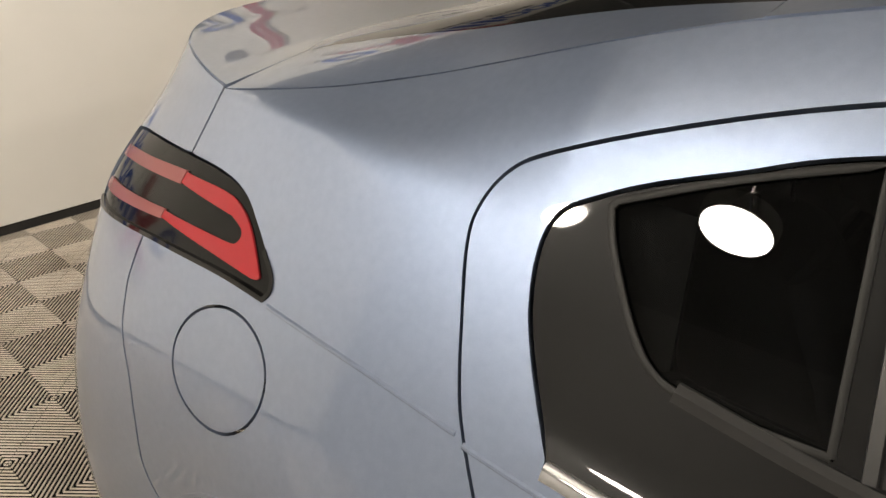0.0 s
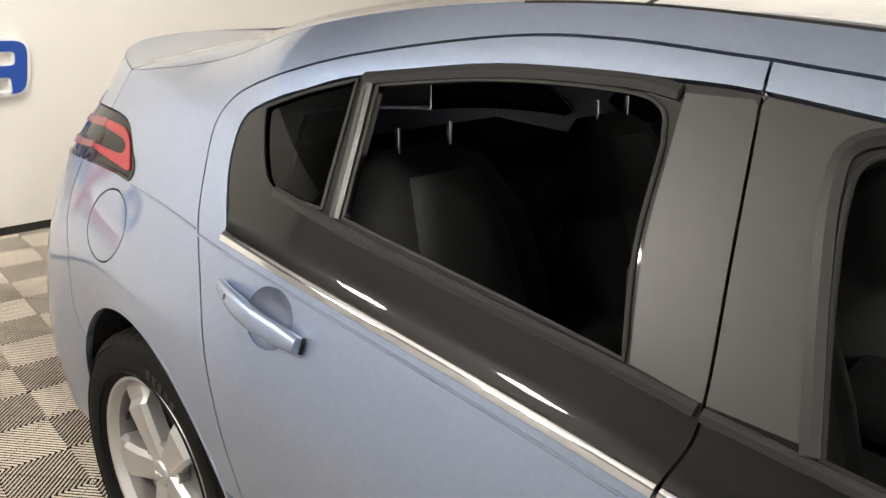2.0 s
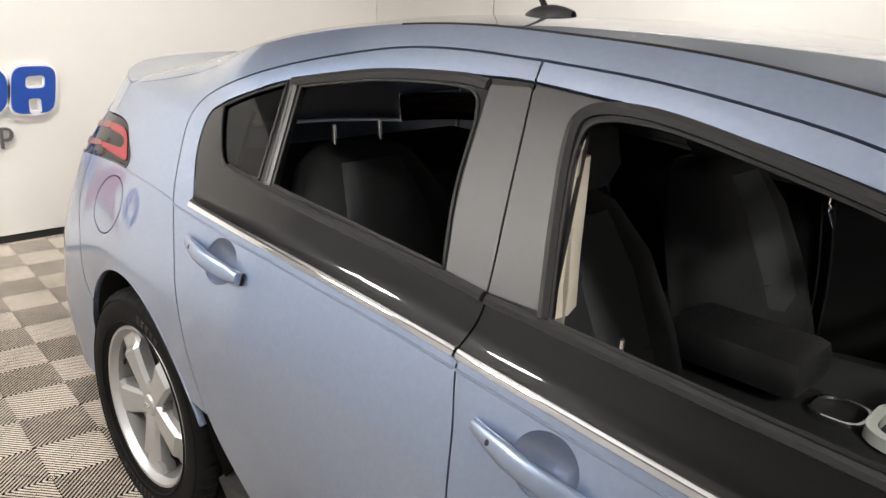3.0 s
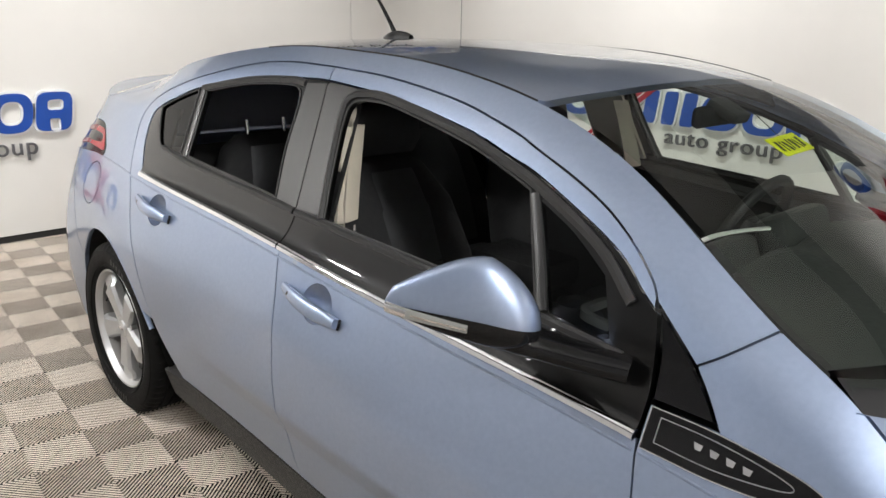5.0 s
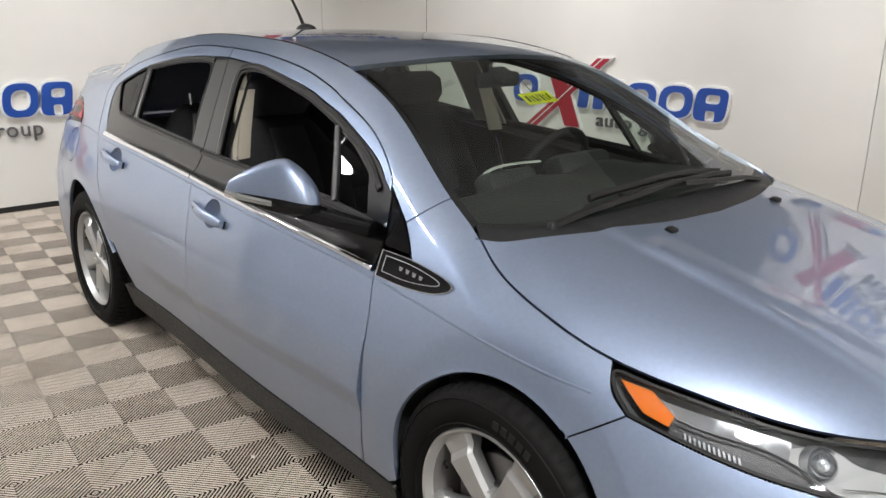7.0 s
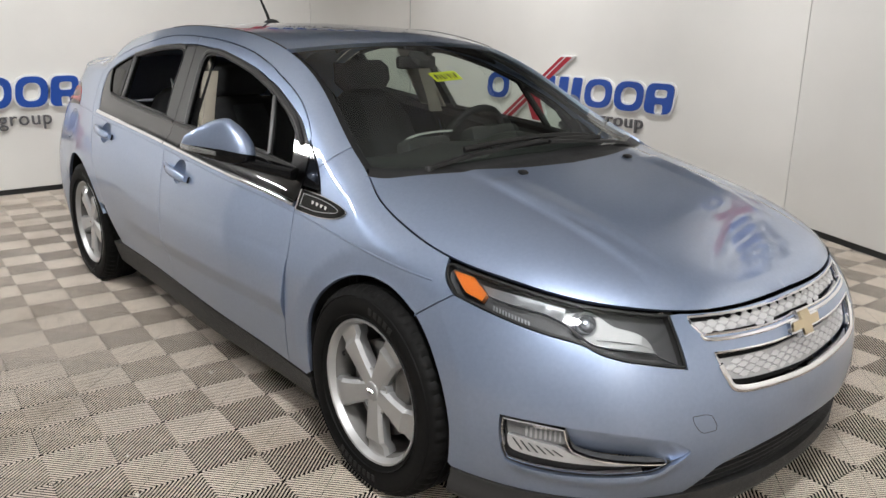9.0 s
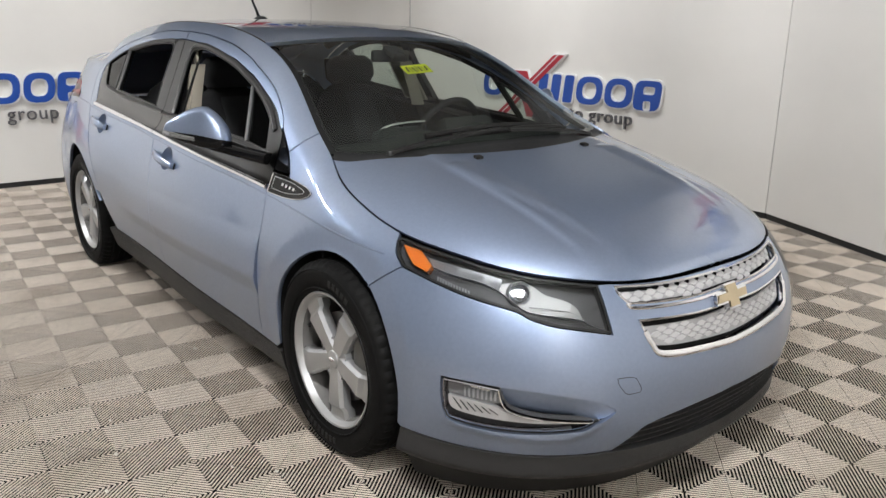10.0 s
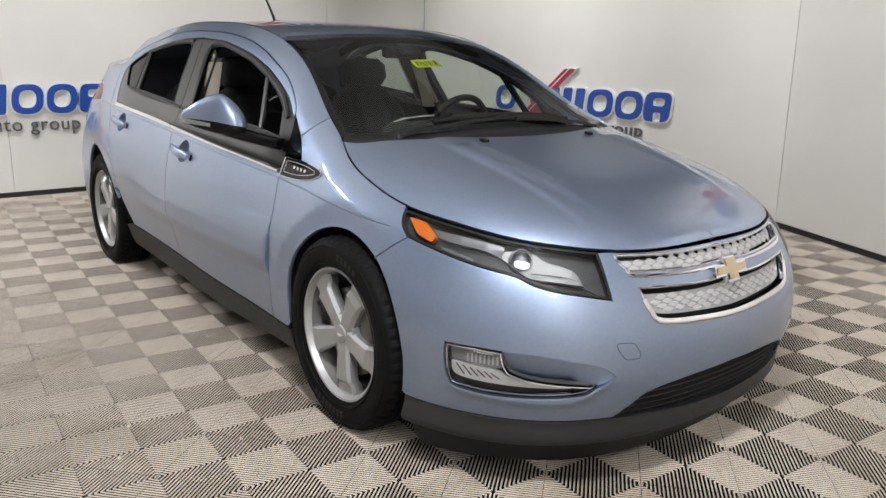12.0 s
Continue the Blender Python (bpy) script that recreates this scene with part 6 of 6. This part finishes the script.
    part("airbag_cover", bm, INTERIOR, root, smooth=40)
    for g in (-100, -10 + 190, 80):
        bm = bmesh.new()
        a = radians(g)
        sweep(bm, [(0.05 * math.cos(a), 0.05 * math.sin(a), -0.02), (0.17 * math.cos(a), 0.17 * math.sin(a), 0.0)], [(-0.016, -0.006), (0.016, -0.006), (0.016, 0.006), (-0.016, 0.006)])
        part("wheel_spoke", bm, SATIN_BLACK, root, smooth=40)
    root.matrix_basis = Matrix.Translation((0.445, 0.37, 0.88)) @ Matrix.Rotation(radians(-66), 4, "Y")
    bm = bmesh.new()
    sweep(bm, [(0.46, 0.37, 0.87), (0.70, 0.37, 0.76)], round_section(0.04, 12))
    part("steering_column", bm, INTERIOR, car, smooth=60)
    # rear-view mirror, sensor and belt
    bm = bmesh.new()
    box_mesh(bm, (0.03, 0.20, 0.052), (0.50, 0.0, 1.250), 0.014)
    part("rear_view_mirror", bm, INTERIOR, car, smooth=40)
    bm = bmesh.new()
    box_mesh(bm, (0.09, 0.075, 0.03), (0.53, 0.0, 1.265), 0.01, Euler((0, radians(24), 0)).to_matrix())
    part("sensor_box", bm, HEADLINER, car, smooth=40)
    for side in (-1,):
        bm = bmesh.new()
        sweep(bm, [(-0.205, side * 0.60, 1.22), (-0.185, side * 0.635, 1.10), (-0.16, side * 0.665, 1.0), (-0.15, side * 0.69, 0.80), (-0.16, side * 0.70, 0.5)], [(-0.024, -0.001), (0.024, -0.001), (0.024, 0.001), (-0.024, 0.001)], up=(0, 1, 0.3))
        part("seat_belt", bm, WEBBING, car, "beige seat belt webbing", smooth=60)
        bm = bmesh.new()
        box_mesh(bm, (0.045, 0.02, 0.06), (-0.205, side * 0.598, 1.225), 0.008)
        part("belt_anchor", bm, BEIGE, car, smooth=40)


fit_out()
# yellow paper tag behind the screen
tag = thing("paper_tag", "yellow paper tag with dark marks behind the windscreen", "tag")
turn = Matrix.Translation((0.690, 0.0, 1.203)) @ Matrix.Rotation(radians(27), 4, "Y") @ Matrix.Rotation(radians(3), 4, "X")
bm = bmesh.new()
box_mesh(bm, (0.066, 0.135, 0.0012), (0, 0, 0))
bm.transform(turn)
part("paper", bm, STICKER, tag)
for k in range(7):
    bm = bmesh.new()
    box_mesh(bm, (0.036, 0.0045 if k % 2 else 0.009, 0.0006), (0.002 * (k % 3), -0.048 + 0.016 * k, 0.0012), turn=Euler((0, 0, 0.15 * (k % 3 - 1))).to_matrix())
    bm.transform(turn)
    part("mark", bm, INK, tag, "dark written bar")
bm = bmesh.new()
sweep(bm, [turn @ Vector((-0.03, 0, 0)), (0.60, 0.0, 1.262), (0.535, 0.0, 1.275)], round_section(0.0012, 5))
part("string", bm, INK, tag, smooth=60)


# ---- wall signs ----
def slab(bm, outline, depth, y0=0.0, holes=()):
    """A flat plate from an outline (and holes) in x, z, standing out by depth along -y."""
    rings = [np.array(outline)] + [np.array(h) for h in holes]
    coords, edges = [], []
    for r in rings:
        first = len(coords)
        coords += [Vector((float(a), float(b))) for a, b in r]
        edges += [(first + i, first + (i + 1) % len(r)) for i in range(len(r))]
    v, e, f, *_ = geometry.delaunay_2d_cdt(coords, edges, [], 0, 1e-7)
    v = [(q.x, q.y) for q in v]
    mids = np.array([np.mean([v[i] for i in t], 0) for t in f])
    ok = inside(rings[0], mids)
    for h in rings[1:]:
        ok &= ~inside(h, mids)
    front = [bm.verts.new((a, y0 - depth, b)) for a, b in v]
    for t, keep in zip(f, ok):
        if keep:
            bm.faces.new([front[i] for i in t])
    loops = [e for e in bm.edges if len(e.link_faces) == 1]
    made = bmesh.ops.extrude_edge_only(bm, edges=loops)["geom"]
    for q in made:
        if isinstance(q, bmesh.types.BMVert):
            q.co.y = y0
    bmesh.ops.recalc_face_normals(bm, faces=bm.faces)
    return bm


def soft_rect(cx, cz, w, h, p=0.5, n=40, lean=0.0):
    out = []
    for g in np.linspace(0, 2 * math.pi, n, endpoint=False):
        x, z = w * math.copysign(abs(math.cos(g)) ** p, math.cos(g)), h * math.copysign(abs(math.sin(g)) ** p, math.sin(g))
        out.append((cx + x + lean * z, cz + z))
    return out


def grown(o, d):
    return shrunk(np.array(o), -d)


def wall_sign(turn, width):
    """Rings, bars and a red cross on white outlines, with two grey words under them. width: that of one ring."""
    root = thing("wall_sign", "raised blue, red and grey shapes with white outlines", "sign", "wall signs")
    k = width / 0.325

    def mark(name, outline, mat, holes=(), plate=True, depth=0.030):
        bm = slab(bmesh.new(), outline, depth, 0.0, holes)
        part(name, bm, mat, root)
        if plate:
            bm = slab(bmesh.new(), grown(outline, 0.014), depth - 0.006, 0.0, [grown(h, -0.012)[:] for h in holes])
            part("white_edge", bm, SIGN_WHITE, root, "white edge plate")

    z, tall = 0.845, 0.125
    for c in (-2.59, -1.325, -0.995):
        mark("ring", soft_rect(c * k, z, 0.150 * k, tall, 0.72, 48, 0.10), SIGN_BLUE, [soft_rect(c * k, z, 0.082 * k, tall * 0.60, 0.8, 36, 0.10)])
    for c in (-1.90, -1.735, -1.575):
        mark("bar", soft_rect(c * k, z, 0.055 * k, tall, 0.25, 28, 0.12), SIGN_BLUE)
    mark("ring", soft_rect(-0.69 * k, z, 0.135 * k, tall, 0.45, 48, 0.12), SIGN_BLUE, [soft_rect(-0.675 * k, z + 0.042, 0.060 * k, 0.034, 0.5, 30, 0.10), soft_rect(-0.69 * k, z - 0.085, 0.040 * k, 0.040, 0.4, 30, 0.0)])
    mark("cross_bar", [(-2.57 * k, 0.51), (-2.44 * k, 0.51), (-1.645 * k, 1.145), (-1.775 * k, 1.145)], SIGN_RED, depth=0.034)
    mark("cross_bar", [(-2.30 * k, 0.98), (-2.12 * k, 0.98), (-1.93 * k, 0.545), (-2.10 * k, 0.545)], SIGN_RED, depth=0.031)
    mark("cross_line", [(-2.525 * k, 0.50), (-2.51 * k, 0.50), (-1.705 * k, 1.15), (-1.72 * k, 1.15)], SIGN_WHITE, plate=False, depth=0.037)
    graph = bpy.context.evaluated_depsgraph_get()

    def lettered(body):
        text = bpy.data.curves.new("letters", "FONT")
        text.body, text.size, text.extrude, text.space_character = body, 0.165, 0.010, 1.08
        ob = new("letters", text)
        me = bpy.data.meshes.new_from_object(ob.evaluated_get(graph))
        bpy.data.objects.remove(ob)
        return me, min(v.co.x for v in me.vertices), max(v.co.x for v in me.vertices)

    body = "auto group"
    _, lo, hi = lettered(body)
    for i, letter in enumerate(body):
        if letter == " ":
            continue
        right = lettered(body[: i + 1])[2]
        me, a, b = lettered(letter)
        me.transform(Matrix.Translation((-1.76 * k, -0.014, 0.578)) @ Matrix.Rotation(math.pi / 2, 4, "X") @ Matrix.Diagonal((0.92 * k / (hi - lo), 1, 1, 1)) @ Matrix.Translation((right - b - lo, 0, 0)))
        me.materials.clear()
        me.materials.append(SIGN_GREY)
        ob = new("letter", me)
        ob.parent = root
    root.matrix_basis = turn


wall_sign(Matrix.Translation((0.0, WALL_Y, 0.0)), 0.325)
wall_sign(Matrix.Translation((WALL_X, 0.385, -0.007)) @ Matrix.Rotation(math.pi / 2, 4, "Z"), 0.27)
wall_sign(Matrix.Translation((2.80, 2.461, 1.60)) @ Matrix.Rotation(math.atan2(-2.03, 4.44), 4, "Z"), 0.31)
wall_sign(Matrix.Translation((WALL_X, 3.75, 1.50)) @ Matrix.Rotation(math.pi / 2, 4, "Z"), 0.335)


# ---- floor tiles ----
def floor():
    root = tagged(new("floor"), "grey ribbed interlocking plastic tiles laid in a checker look", "floor", kind="structure")
    # sheet below the ribs, coloured near black for the gaps' shade
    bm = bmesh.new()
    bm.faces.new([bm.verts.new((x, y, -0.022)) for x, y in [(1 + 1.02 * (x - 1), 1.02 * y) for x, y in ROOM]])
    part("floor_base", bm, UNDERFLOOR, root, "near-black sheet under the tiles, standing for shade between ribs")
    side = CELL * math.sqrt(2)
    half, count = side / 2, 24
    pitch = side / count
    verts, faces = [], []

    def rib(turn, v, u0, u1):
        c, s = math.cos(turn), math.sin(turn)
        w, b = pitch * 0.14, pitch * 0.20
        first = len(verts)
        for u, shift in ((u0, 1), (u1, 0)):
            for dv, z in ((-b, -0.0027), (-w, 0.0), (w, 0.0), (b, -0.0027)):
                uu = max(u, abs(v + dv)) if shift else u
                verts.append((c * uu - s * (v + dv), s * uu + c * (v + dv), z))
        for k in range(3):
            faces.append((first + k, first + k + 4, first + k + 5, first + k + 1))

    for q in range(4):
        for k in range(count):
            v = (k + 0.5) * pitch - half
            rib(q * math.pi / 2, v, abs(v), half - 0.0009)
    me = bpy.data.meshes.new("tile")
    me.from_pydata(verts, [], faces)
    me.materials.append(TILE)
    me.update()
    base = Matrix.Rotation(TURN_FLOOR, 4, "Z")
    cells = []
    for i in range(-60, 60):
        for j in range(-60, 60):
            if (i + j) % 2 == 0:
                continue
            p = base @ Vector((i * CELL + 0.0166, j * CELL + 0.0617, 0))
            corners = [base @ Vector((i * CELL + 0.0166 + a, j * CELL + 0.0617 + b, 0)) for a, b in ((0.19, 0), (-0.19, 0), (0, 0.19), (0, -0.19))]
            if -4.3 < p.x < 6.2 and -4.0 < p.y < 3.75 and inside(np.array(ROOM), np.array([c.xy for c in corners])).any():
                cells.append(p)
    cells.sort(key=lambda p: abs(p.x - 0.6) * 0.62 + abs(p.y + 0.9) * 1.0)
    turn = base @ Matrix.Rotation(radians(45), 4, "Z")
    dice = random.Random(5)
    for p in cells[:300]:
        ob = new("tile", me)
        ob.parent = root
        ob.matrix_basis = Matrix.Translation((p.x, p.y, dice.uniform(-0.0007, 0.0))) @ turn
    vs, fs = [], []
    local = [turn @ Vector(v) for v in verts]
    for p in cells[300:]:
        n = len(vs)
        vs += [(p.x + v.x, p.y + v.y, v.z) for v in local]
        fs += [tuple(n + k for k in f) for f in faces]
    rest = bpy.data.meshes.new("floor_tiles")
    rest.from_pydata(vs, [], fs)
    rest.materials.append(TILE)
    rest.update()
    ob = new("floor_tiles", rest)
    ob.parent = root
    tagged(ob, kind="stuff")


floor()


# ---- crumbs on the floor ----
CRUMB = wear(material("pale_crumb", (0.62, 0.60, 0.54), 0.8), 300, 0.2)


def crumb(x, y, size, seed):
    dice = random.Random(seed)
    bm = bmesh.new()
    bmesh.ops.create_icosphere(bm, subdivisions=2, radius=size)
    for v in bm.verts:
        k = 0.7 + 0.5 * dice.random()
        v.co = Vector((v.co.x * k * 1.3, v.co.y * k * 0.8, v.co.z * k * 0.45))
    low = min(v.co.z for v in bm.verts)
    root = thing("crumb", "small pale crumb lying on the tiles", "debris", "crumbs on the floor")
    part("crumb_body", bm, CRUMB, root, smooth=60)
    root.location = (x, y, -low)


for k, (x, y, size) in enumerate(((0.682, -1.368, 0.006), (0.931, -1.424, 0.009), (1.131, -1.513, 0.008), (0.245, -0.877, 0.009), (1.235, -1.156, 0.006), (1.347, -1.057, 0.006))):
    crumb(x, y, size, k)
